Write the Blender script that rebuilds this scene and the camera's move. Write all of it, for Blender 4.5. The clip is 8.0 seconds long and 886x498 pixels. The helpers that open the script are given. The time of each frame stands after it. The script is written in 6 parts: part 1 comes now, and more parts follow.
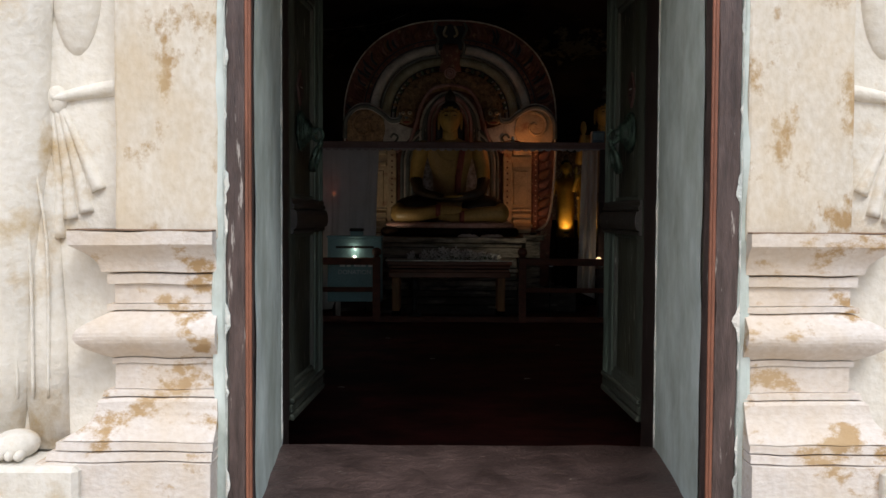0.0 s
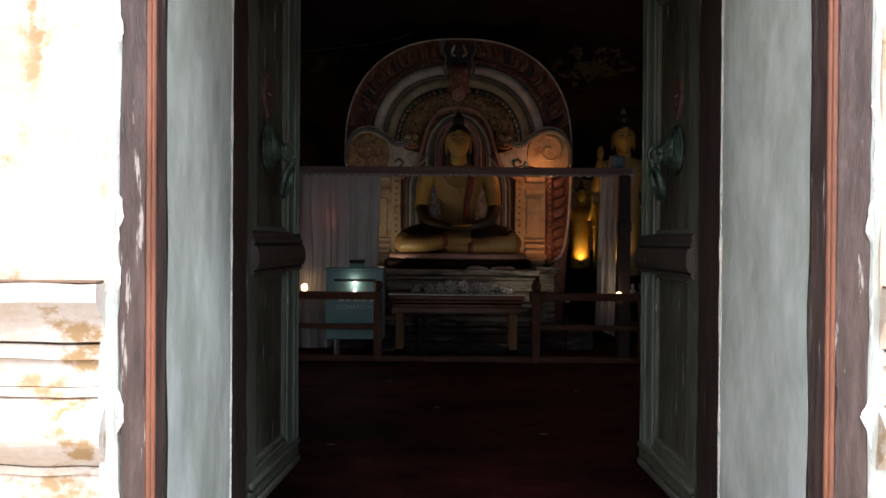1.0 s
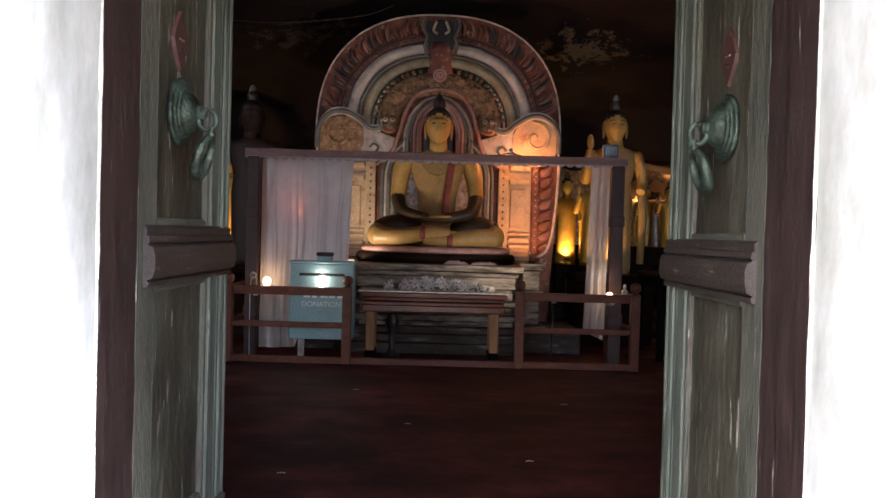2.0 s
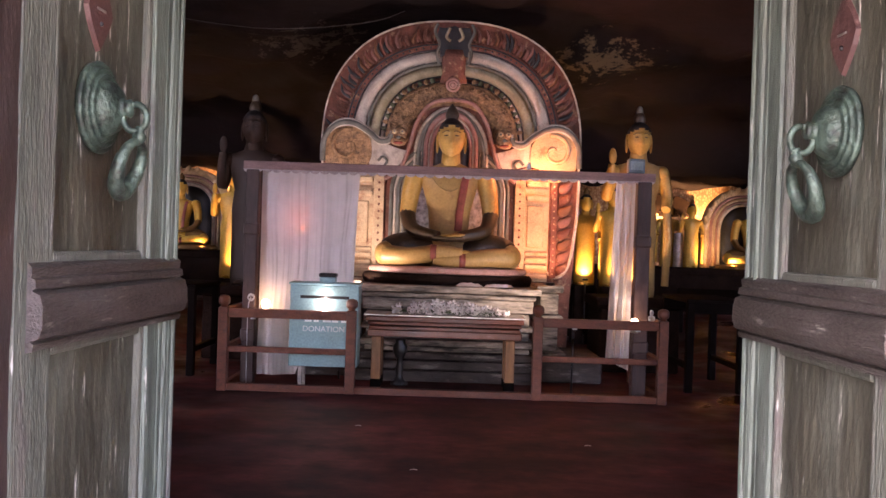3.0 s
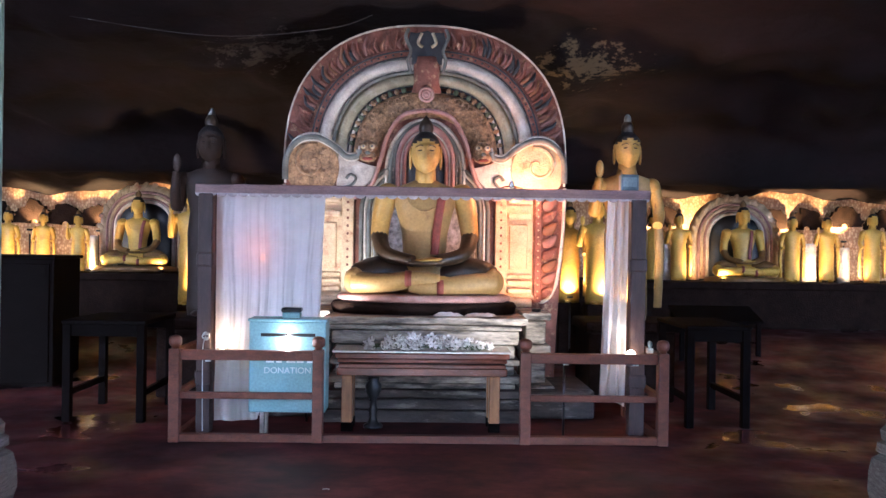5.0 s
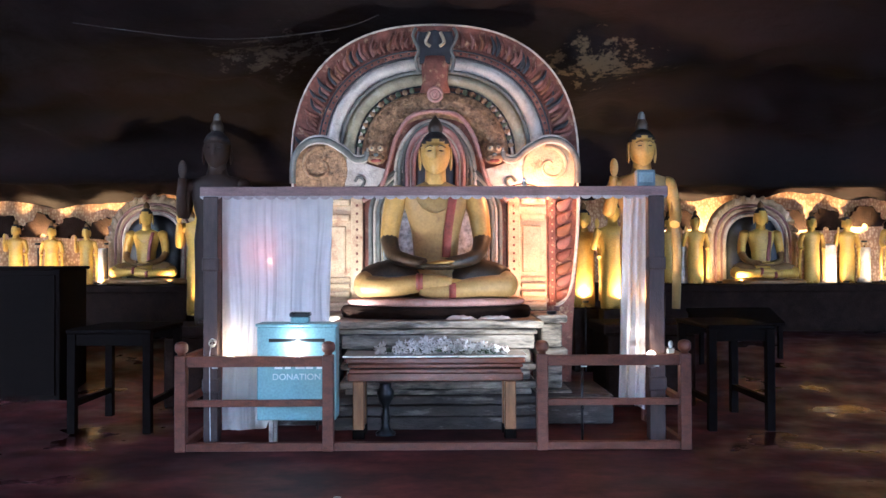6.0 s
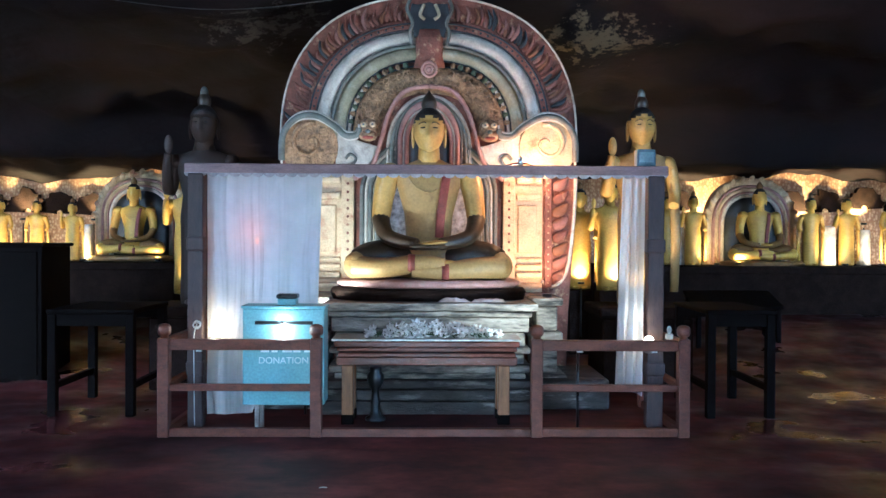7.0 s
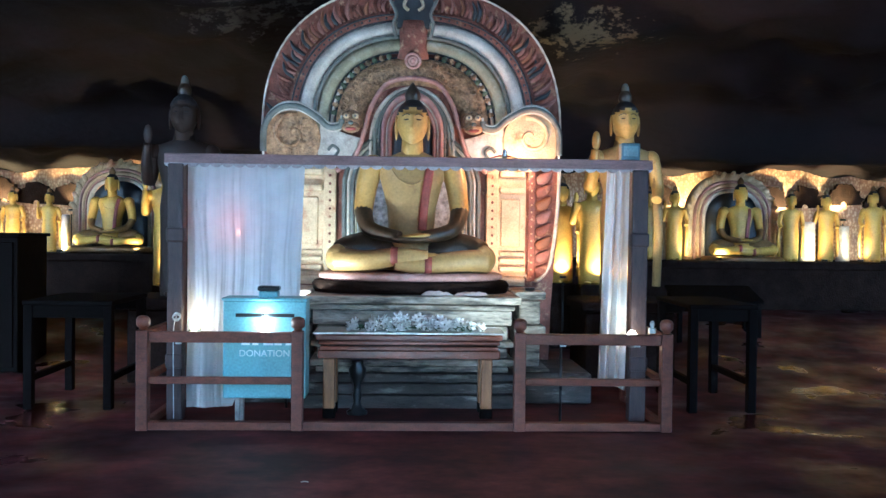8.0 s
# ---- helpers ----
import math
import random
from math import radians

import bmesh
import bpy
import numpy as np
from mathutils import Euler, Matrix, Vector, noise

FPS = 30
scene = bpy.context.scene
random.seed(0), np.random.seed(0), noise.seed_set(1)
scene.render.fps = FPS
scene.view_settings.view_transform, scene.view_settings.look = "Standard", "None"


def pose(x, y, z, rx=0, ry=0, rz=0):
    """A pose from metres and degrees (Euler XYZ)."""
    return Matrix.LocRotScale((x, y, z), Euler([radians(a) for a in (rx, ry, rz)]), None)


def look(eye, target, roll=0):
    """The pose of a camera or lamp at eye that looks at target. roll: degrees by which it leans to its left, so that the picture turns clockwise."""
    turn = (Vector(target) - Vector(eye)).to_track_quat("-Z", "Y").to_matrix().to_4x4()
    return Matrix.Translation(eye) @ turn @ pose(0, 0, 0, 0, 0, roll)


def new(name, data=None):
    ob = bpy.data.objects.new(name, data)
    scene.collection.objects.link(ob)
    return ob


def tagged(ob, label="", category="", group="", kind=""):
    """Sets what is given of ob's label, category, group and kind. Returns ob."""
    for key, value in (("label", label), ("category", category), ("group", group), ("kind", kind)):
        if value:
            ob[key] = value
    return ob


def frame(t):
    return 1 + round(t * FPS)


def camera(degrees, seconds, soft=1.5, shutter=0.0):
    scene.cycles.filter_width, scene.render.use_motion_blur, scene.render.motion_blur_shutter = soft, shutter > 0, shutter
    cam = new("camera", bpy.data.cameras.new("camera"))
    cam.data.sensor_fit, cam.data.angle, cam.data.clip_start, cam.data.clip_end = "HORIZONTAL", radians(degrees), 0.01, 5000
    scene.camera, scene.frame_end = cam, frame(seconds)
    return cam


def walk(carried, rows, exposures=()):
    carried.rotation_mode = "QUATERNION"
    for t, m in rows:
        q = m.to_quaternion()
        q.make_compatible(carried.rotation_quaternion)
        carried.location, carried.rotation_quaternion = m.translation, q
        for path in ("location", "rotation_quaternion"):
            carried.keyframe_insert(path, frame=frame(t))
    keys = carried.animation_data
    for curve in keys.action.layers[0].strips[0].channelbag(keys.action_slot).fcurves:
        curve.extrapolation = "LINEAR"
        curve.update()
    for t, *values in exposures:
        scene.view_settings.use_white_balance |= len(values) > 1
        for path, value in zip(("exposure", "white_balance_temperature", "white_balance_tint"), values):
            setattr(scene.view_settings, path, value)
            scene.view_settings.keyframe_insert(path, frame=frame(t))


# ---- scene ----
cam = camera(53.0, 8.0)
PATH = [
    (0, (-0.088, 0.076, 1.382), (-0.086, 2.074, 1.303), 0.3),
    (0.5, (-0.106, 0.484, 1.4), (-0.076, 2.481, 1.296), 0.5),
    (1, (-0.048, 0.931, 1.417), (-0.07, 2.931, 1.4), 0.4),
    (1.5, (-0.042, 1.363, 1.421), (-0.098, 3.362, 1.403), 1.5),
    (1.7, (-0.041, 1.553, 1.439), (-0.002, 3.552, 1.384), 1.6),
    (2.8, (-0.002, 2.413, 1.485), (-0.034, 4.412, 1.511), 1.4),
    (3, (-0.017, 2.524, 1.51), (-0.021, 4.523, 1.502), 1.9),
    (3.5, (-0.036, 2.809, 1.547), (-0.041, 4.809, 1.533), 0.3),
    (4, (0.0, 3.042, 1.705), (-0.058, 5.037, 1.571), 0.0),
    (4.5, (-0.007, 3.212, 1.757), (-0.007, 5.21, 1.673), 1.1),
    (4.7, (-0.026, 3.296, 1.774), (0.017, 5.295, 1.729), 1.3),
    (5.8, (-0.021, 3.576, 1.638), (0.011, 5.575, 1.669), -0.2),
    (6, (-0.011, 3.631, 1.629), (0.012, 5.631, 1.659), -0.2),
    (6.5, (0.013, 3.776, 1.651), (0.012, 5.776, 1.634), 0.4),
    (7, (0.005, 3.89, 1.666), (0.041, 5.889, 1.644), 0.3),
    (7.5, (-0.004, 3.933, 1.658), (0.065, 5.931, 1.616), 0.7),
    (8, (-0.022, 3.944, 1.659), (0.059, 5.942, 1.623), 0.7),
]
# the film brightens as it enters, then turns cooler
EXPOSURES = [(0.0, -0.1, 6200, 8), (0.5, 0.05, 6200, 8), (1.0, 0.9, 6200, 12), (1.5, 2.0, 6200, 15), (1.7, 2.45, 6200, 17), (2.8, 4.05, 6400, 40), (3.5, 4.35, 5600, 25), (4.5, 4.65, 4950, 17), (6.0, 4.75, 4650, 11), (6.5, 4.7, 4450, 3), (7.0, 4.7, 4200, -4), (8.0, 4.7, 4050, -7)]
walk(cam, [(t, look(eye, target, roll)) for t, eye, target, roll in PATH],
     exposures=EXPOSURES)

# ---- world and large lights ----
SUN_EL, SUN_ROT = radians(48), radians(200)
world = bpy.data.worlds.new("world")
scene.world = world
world.use_nodes = True
wn = world.node_tree.nodes
sky = wn.new("ShaderNodeTexSky")
sky.sky_type, sky.sun_disc = "NISHITA", False
sky.sun_elevation, sky.sun_rotation = SUN_EL, SUN_ROT
sky.air_density, sky.dust_density = 1.0, 3.0
world.node_tree.links.new(sky.outputs[0], wn["Background"].inputs[0])
wn["Background"].inputs[1].default_value = 0.15
sun = new("sun", bpy.data.lights.new("sun", "SUN"))
sun.data.energy, sun.data.angle, sun.data.color = 2.4, radians(25), (1.0, 0.97, 0.93)
sun.matrix_world = look((4, -4, 11), (0, 3, 0))


def lamp(name, loc, watts, color, size=0.03):
    """A small bulb as a point light."""
    data = bpy.data.lights.new(name, "POINT")
    data.energy, data.color, data.shadow_soft_size = watts, color, size
    ob = new(name, data)
    ob.location = loc
    return ob


def spot(name, loc, target, watts, color, angle=70, size=0.03, blend=0.6):
    data = bpy.data.lights.new(name, "SPOT")
    data.energy, data.color, data.shadow_soft_size = watts, color, size
    data.spot_size, data.spot_blend = radians(angle), blend
    ob = new(name, data)
    ob.matrix_world = look(loc, target)
    return ob


WARM, AMBER, GLOW = (1.0, 0.80, 0.54), (1.0, 0.36, 0.11), (1.0, 0.57, 0.18)


# ---- materials ----
def rgb(c, k=1.0):
    return (c[0] * k, c[1] * k, c[2] * k, 1)


def mat(name, base, rough=0.6, metal=0.0, dark=0.6, light=1.25, scale=6.0, fine=60.0, bump=0.15, stretch=(1, 1, 1),
        stain=None, stain_scale=3.0, stain_at=0.6, stain_soft=0.08, spec=0.5, coat=0.0, vary=0.0, rough_var=0.15, wash=None, streak=None, streak_at=0.66):
    m = bpy.data.materials.new(name)
    m.use_nodes = True
    n, l = m.node_tree.nodes, m.node_tree.links
    b = n["Principled BSDF"]
    geo = n.new("ShaderNodeNewGeometry")
    mp = n.new("ShaderNodeMapping")
    mp.inputs["Scale"].default_value = stretch
    l.new(geo.outputs["Position"], mp.inputs["Vector"])
    big = n.new("ShaderNodeTexNoise")
    big.inputs["Scale"].default_value, big.inputs["Detail"].default_value = scale, 6
    big.inputs["Roughness"].default_value = 0.62
    l.new(mp.outputs[0], big.inputs["Vector"])
    small = n.new("ShaderNodeTexNoise")
    small.inputs["Scale"].default_value, small.inputs["Detail"].default_value = fine, 4
    l.new(mp.outputs[0], small.inputs["Vector"])
    ramp = n.new("ShaderNodeValToRGB")
    ramp.color_ramp.elements[0].position, ramp.color_ramp.elements[1].position = 0.3, 0.7
    ramp.color_ramp.elements[0].color, ramp.color_ramp.elements[1].color = rgb(base, dark), rgb(base, light)
    l.new(big.outputs["Fac"], ramp.inputs[0])
    mix = n.new("ShaderNodeMixRGB")
    mix.blend_type, mix.inputs[0].default_value = "OVERLAY", 0.35
    l.new(ramp.outputs[0], mix.inputs[1])
    l.new(small.outputs["Fac"], mix.inputs[2])
    col = mix.outputs[0]
    if stain:
        st = n.new("ShaderNodeTexNoise")
        st.inputs["Scale"].default_value, st.inputs["Detail"].default_value = stain_scale, 9
        st.inputs["Roughness"].default_value = 0.68
        l.new(mp.outputs[0], st.inputs["Vector"])
        sr = n.new("ShaderNodeValToRGB")
        sr.color_ramp.elements[0].position, sr.color_ramp.elements[1].position = stain_at - stain_soft, stain_at + stain_soft
        l.new(st.outputs["Fac"], sr.inputs[0])
        m2 = n.new("ShaderNodeMixRGB")
        l.new(sr.outputs[0], m2.inputs[0])
        l.new(col, m2.inputs[1])
        m2.inputs[2].default_value = rgb(stain)
        col = m2.outputs[0]
    def layer(colour, vec_scale, scale_, at, soft, amount, under):
        mp2 = n.new("ShaderNodeMapping")
        mp2.inputs["Scale"].default_value = vec_scale
        l.new(geo.outputs["Position"], mp2.inputs["Vector"])
        tx2 = n.new("ShaderNodeTexNoise")
        tx2.inputs["Scale"].default_value, tx2.inputs["Detail"].default_value, tx2.inputs["Roughness"].default_value = scale_, 8, 0.65
        l.new(mp2.outputs[0], tx2.inputs["Vector"])
        r2 = n.new("ShaderNodeValToRGB")
        r2.color_ramp.elements[0].position, r2.color_ramp.elements[1].position = at - soft, at + soft
        r2.color_ramp.elements[1].color = (amount, amount, amount, 1)
        l.new(tx2.outputs["Fac"], r2.inputs[0])
        m3 = n.new("ShaderNodeMixRGB")
        l.new(r2.outputs[0], m3.inputs[0])
        l.new(under, m3.inputs[1])
        m3.inputs[2].default_value = rgb(colour)
        return m3.outputs[0]
    if wash:
        col = layer(wash, (1, 1, 0.6), 3.0, 0.56, 0.13, 0.6, col)
    if streak:
        col = layer(streak, (9, 9, 1.1), 4.5, streak_at, 0.02, 0.9, col)
    if vary:
        oi = n.new("ShaderNodeObjectInfo")
        hs = n.new("ShaderNodeHueSaturation")
        mr = n.new("ShaderNodeMapRange")
        mr.inputs["To Min"].default_value, mr.inputs["To Max"].default_value = 1 - vary, 1 + vary
        l.new(oi.outputs["Random"], mr.inputs["Value"])
        l.new(mr.outputs[0], hs.inputs["Value"])
        l.new(col, hs.inputs["Color"])
        col = hs.outputs[0]
    l.new(col, b.inputs["Base Color"])
    rr = n.new("ShaderNodeMapRange")
    rr.inputs["To Min"].default_value, rr.inputs["To Max"].default_value = max(0.03, rough - rough_var), min(1, rough + rough_var)
    l.new(big.outputs["Fac"], rr.inputs["Value"])
    l.new(rr.outputs[0], b.inputs["Roughness"])
    b.inputs["Metallic"].default_value = metal
    b.inputs["Specular IOR Level"].default_value = spec
    b.inputs["Coat Weight"].default_value = coat
    if bump:
        bp = n.new("ShaderNodeBump")
        bp.inputs["Strength"].default_value, bp.inputs["Distance"].default_value = bump, 0.02
        add = n.new("ShaderNodeMath")
        add.operation = "ADD"
        l.new(big.outputs["Fac"], add.inputs[0])
        l.new(small.outputs["Fac"], add.inputs[1])
        l.new(add.outputs[0], bp.inputs["Height"])
        l.new(bp.outputs[0], b.inputs["Normal"])
    return m


def ribbed(m, axis, freq, strength=0.5, shade=0.0):
    """Adds fine parallel ribs to a material's relief."""
    n, l = m.node_tree.nodes, m.node_tree.links
    b = n["Principled BSDF"]
    w = n.new("ShaderNodeTexWave")
    w.bands_direction = axis
    w.inputs["Scale"].default_value, w.inputs["Distortion"].default_value = freq, 1.2
    geo = n.new("ShaderNodeNewGeometry")
    l.new(geo.outputs["Position"], w.inputs["Vector"])
    if shade:
        mu = n.new("ShaderNodeMixRGB")
        mu.blend_type, mu.inputs[0].default_value = "MULTIPLY", shade
        l.new(b.inputs["Base Color"].links[0].from_socket, mu.inputs[1])
        l.new(w.outputs["Color"], mu.inputs[2])
        l.new(mu.outputs[0], b.inputs["Base Color"])
    bp = n.new("ShaderNodeBump")
    bp.inputs["Strength"].default_value, bp.inputs["Distance"].default_value = strength, 0.01
    l.new(w.outputs["Fac"], bp.inputs["Height"])
    old = b.inputs["Normal"].links
    if old:
        l.new(old[0].from_socket, bp.inputs["Normal"])
    l.new(bp.outputs[0], b.inputs["Normal"])
    return m


def glowing(name, color, strength):
    m = bpy.data.materials.new(name)
    m.use_nodes = True
    b = m.node_tree.nodes["Principled BSDF"]
    b.inputs["Base Color"].default_value = rgb(color)
    b.inputs["Emission Color"].default_value = rgb(color)
    b.inputs["Emission Strength"].default_value = strength
    return m


PLASTER = mat("limewash_plaster", (0.70, 0.66, 0.59), 0.85, dark=0.92, light=1.1, scale=3, fine=40, bump=0.25, stain=(0.50, 0.37, 0.20), stain_scale=4.0, stain_at=0.62, stain_soft=0.09)
PLASTER_PEEL = mat("peeling_plaster", (0.67, 0.61, 0.52), 0.85, dark=0.92, light=1.05, scale=4, fine=50, bump=0.18, stain=(0.38, 0.25, 0.12), stain_scale=5.0, stain_at=0.565, stain_soft=0.035, stretch=(1, 1, 0.75), wash=(0.60, 0.46, 0.28))
MOULD_PL = mat("moulding_plaster", (0.69, 0.63, 0.58), 0.85, dark=0.92, light=1.05, scale=5, fine=60, bump=0.2, stain=(0.42, 0.28, 0.14), stain_scale=5, stain_at=0.575, stain_soft=0.03, stretch=(0.8, 1, 1.1), wash=(0.62, 0.48, 0.32))
BLUE_PL = mat("blue_green_limewash", (0.62, 0.69, 0.66), 0.8, dark=0.78, light=1.15, scale=2.2, fine=16, bump=0.15, stain=(0.33, 0.37, 0.31), stain_scale=2.4, stain_at=0.58, stain_soft=0.14, stretch=(1, 1, 0.7), streak=(0.7, 0.72, 0.7), streak_at=0.72)
EDGE_PL = mat("worn_edge_plaster", (0.60, 0.64, 0.61), 0.85, dark=0.7, light=1.2, scale=9, fine=50, bump=0.6, stain=(0.75, 0.72, 0.66), stain_scale=9, stain_at=0.55)
FRAME_WD = mat("dark_red_painted_wood", (0.080, 0.055, 0.050), 0.45, dark=0.55, light=1.6, scale=6, fine=50, bump=0.4, stretch=(6, 6, 0.7), streak=(0.42, 0.38, 0.35), streak_at=0.635)
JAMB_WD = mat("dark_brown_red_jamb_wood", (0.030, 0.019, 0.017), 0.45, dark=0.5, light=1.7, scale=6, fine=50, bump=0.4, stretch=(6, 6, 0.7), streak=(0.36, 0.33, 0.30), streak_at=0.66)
BEAD_WD = mat("rubbed_red_wood", (0.25, 0.10, 0.06), 0.4, scale=6, stretch=(5, 5, 0.6))
LEAF_WD = mat("weathered_grey_wood", (0.088, 0.100, 0.076), 0.55, dark=0.4, light=1.5, scale=4, fine=40, bump=0.45, stretch=(4, 4, 0.7), stain=(0.07, 0.06, 0.052), stain_scale=4, stain_at=0.57, stain_soft=0.08, streak=(0.42, 0.42, 0.38), streak_at=0.67)
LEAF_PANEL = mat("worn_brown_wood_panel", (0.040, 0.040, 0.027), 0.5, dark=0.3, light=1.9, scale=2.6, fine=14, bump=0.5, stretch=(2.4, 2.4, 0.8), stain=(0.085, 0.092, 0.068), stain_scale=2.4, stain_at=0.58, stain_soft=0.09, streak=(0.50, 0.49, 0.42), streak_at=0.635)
LEAF_STILE = mat("bleached_fluted_wood", (0.13, 0.170, 0.135), 0.5, dark=0.25, light=1.5, scale=4, fine=40, bump=0.4, stretch=(4, 4, 0.5), stain=(0.09, 0.095, 0.085), stain_scale=4, stain_at=0.58, stain_soft=0.08, streak=(0.5, 0.52, 0.48), streak_at=0.66)
LEAF_RAIL = mat("dark_waxed_wood_rail", (0.042, 0.036, 0.031), 0.4, dark=0.6, light=1.6, scale=6, fine=50, bump=0.4, stretch=(5, 0.8, 5), stain=(0.2, 0.19, 0.16), stain_scale=9, stain_at=0.64, stain_soft=0.03)
RED_PLATE = mat("dull_red_painted_plate", (0.085, 0.038, 0.032), 0.6)
BRONZE = mat("green_patina_bronze", (0.055, 0.088, 0.067), 0.46, metal=0.5, dark=0.3, light=2.1, scale=18, fine=90, bump=0.3, stain=(0.02, 0.022, 0.018), stain_scale=22, stain_at=0.58, stain_soft=0.08)
SILL_ST = mat("worn_dark_sill_stone", (0.065, 0.042, 0.038), 0.5, dark=0.5, light=1.6, scale=5, fine=40, bump=0.5, stain=(0.22, 0.18, 0.16), stain_scale=14, stain_at=0.68, stain_soft=0.03)
FLOOR_RED = mat("worn_dark_red_floor", (0.10, 0.025, 0.022), 0.58, dark=0.35, light=1.9, scale=2.8, fine=10, bump=0.13, stain=(0.026, 0.010, 0.011), stain_scale=0.9, stain_at=0.5, stain_soft=0.12, rough_var=0.2, spec=0.24, stretch=(0.8, 1, 1))


def damp_floor(m):
    """Trodden, polished floor: glossy and rippled beside the altar, dull before it."""
    n, l = m.node_tree.nodes, m.node_tree.links
    b = n["Principled BSDF"]
    geo = n.new("ShaderNodeNewGeometry")
    sx = n.new("ShaderNodeSeparateXYZ")
    l.new(geo.outputs["Position"], sx.inputs[0])
    ab = n.new("ShaderNodeMath")
    ab.operation = "ABSOLUTE"
    l.new(sx.outputs[0], ab.inputs[0])
    side = n.new("ShaderNodeMapRange")
    side.interpolation_type = "SMOOTHSTEP"
    side.inputs["From Min"].default_value, side.inputs["From Max"].default_value = 0.9, 3.2
    l.new(ab.outputs[0], side.inputs["Value"])
    tx = n.new("ShaderNodeTexNoise")
    tx.inputs["Scale"].default_value, tx.inputs["Detail"].default_value = 1.1, 5
    l.new(geo.outputs["Position"], tx.inputs["Vector"])
    pat = n.new("ShaderNodeMapRange")
    pat.inputs["From Min"].default_value, pat.inputs["From Max"].default_value = 0.40, 0.66
    pat.inputs["To Min"].default_value, pat.inputs["To Max"].default_value = 0.0, 1.0
    l.new(tx.outputs["Fac"], pat.inputs["Value"])
    g = n.new("ShaderNodeMath")
    g.operation = "MULTIPLY"
    l.new(side.outputs[0], g.inputs[0])
    l.new(pat.outputs[0], g.inputs[1])

    def drive(socket, dry, damp):
        mr = n.new("ShaderNodeMapRange")
        mr.inputs["To Min"].default_value, mr.inputs["To Max"].default_value = dry, damp
        l.new(g.outputs[0], mr.inputs["Value"])
        l.new(mr.outputs[0], socket)
    drive(b.inputs["Roughness"], 0.66, 0.17)
    drive(b.inputs["Specular IOR Level"], 0.14, 0.32)


damp_floor(FLOOR_RED)
# base far below real rock: the vault's dimness is put into the colour
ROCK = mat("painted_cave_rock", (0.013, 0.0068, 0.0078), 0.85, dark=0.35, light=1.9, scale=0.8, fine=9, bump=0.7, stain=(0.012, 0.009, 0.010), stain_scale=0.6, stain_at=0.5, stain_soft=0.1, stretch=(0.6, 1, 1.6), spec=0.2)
def painted_patch(m, centre, size, colour, at=0.56):
    """Remains of pale painted plaster on the rock, ragged, round one place."""
    n, l = m.node_tree.nodes, m.node_tree.links
    b = n["Principled BSDF"]
    geo = n.new("ShaderNodeNewGeometry")
    sub = n.new("ShaderNodeVectorMath")
    sub.operation = "SUBTRACT"
    sub.inputs[1].default_value = centre
    l.new(geo.outputs["Position"], sub.inputs[0])
    sc = n.new("ShaderNodeVectorMath")
    sc.operation = "DIVIDE"
    sc.inputs[1].default_value = size
    l.new(sub.outputs[0], sc.inputs[0])
    ln = n.new("ShaderNodeVectorMath")
    ln.operation = "LENGTH"
    l.new(sc.outputs[0], ln.inputs[0])
    no = n.new("ShaderNodeTexNoise")
    no.inputs["Scale"].default_value, no.inputs["Detail"].default_value, no.inputs["Roughness"].default_value = 5.5, 8, 0.7
    l.new(geo.outputs["Position"], no.inputs["Vector"])
    ma = n.new("ShaderNodeMath")
    ma.operation = "MULTIPLY_ADD"
    ma.inputs[1].default_value = -0.16
    l.new(ln.outputs["Value"], ma.inputs[0])
    l.new(no.outputs["Fac"], ma.inputs[2])
    rp = n.new("ShaderNodeValToRGB")
    rp.color_ramp.elements[0].position, rp.color_ramp.elements[1].position = at - 0.17, at - 0.11
    l.new(ma.outputs[0], rp.inputs[0])
    mx = n.new("ShaderNodeMixRGB")
    l.new(rp.outputs[0], mx.inputs[0])
    l.new(b.inputs["Base Color"].links[0].from_socket, mx.inputs[1])
    mx.inputs[2].default_value = rgb(colour)
    l.new(mx.outputs[0], b.inputs["Base Color"])


painted_patch(ROCK, (2.05, 14.7, 4.1), (0.75, 0.45, 0.5), (0.15, 0.115, 0.07))
painted_patch(ROCK, (-1.9, 14.4, 4.15), (0.8, 0.5, 0.5), (0.07, 0.06, 0.05))
GROUND = mat("swept_courtyard_sand", (0.45, 0.38, 0.30), 0.9, scale=2, fine=60)
WOOD_RED = mat("red_brown_painted_wood", (0.13, 0.041, 0.020), 0.42, dark=0.65, light=1.4, scale=5, fine=40, bump=0.25, stretch=(1.5, 3, 3), vary=0.12)
BEAM_WD = mat("faded_mauve_brown_beam", (0.27, 0.175, 0.165), 0.45, dark=0.7, light=1.3, scale=5, fine=40, bump=0.25, stretch=(0.8, 4, 4))
PILLAR_WD = mat("dark_brown_post_wood", (0.046, 0.026, 0.023), 0.5, dark=0.65, light=1.4, scale=5, fine=40, bump=0.25, stretch=(4, 4, 0.8))
TABLE_WD = mat("varnished_red_wood", (0.17, 0.05, 0.025), 0.22, dark=0.6, light=1.4, scale=5, fine=40, bump=0.12, stretch=(0.7, 4, 4), coat=0.5)
LEG_WD = mat("golden_brown_wood_leg", (0.30, 0.14, 0.05), 0.4, scale=6, stretch=(4, 4, 0.6))
TIN = mat("tarnished_tin_tray", (0.55, 0.53, 0.50), 0.35, metal=0.9, scale=8)
BOX_BLUE = mat("turquoise_painted_metal", (0.25, 0.43, 0.45), 0.38, dark=0.88, light=1.1, scale=4, fine=50, bump=0.06, stain=(0.18, 0.36, 0.40), stain_scale=7, stain_at=0.68, stain_soft=0.05)
BLACK = mat("black_lacquer", (0.012, 0.012, 0.012), 0.3, scale=6)
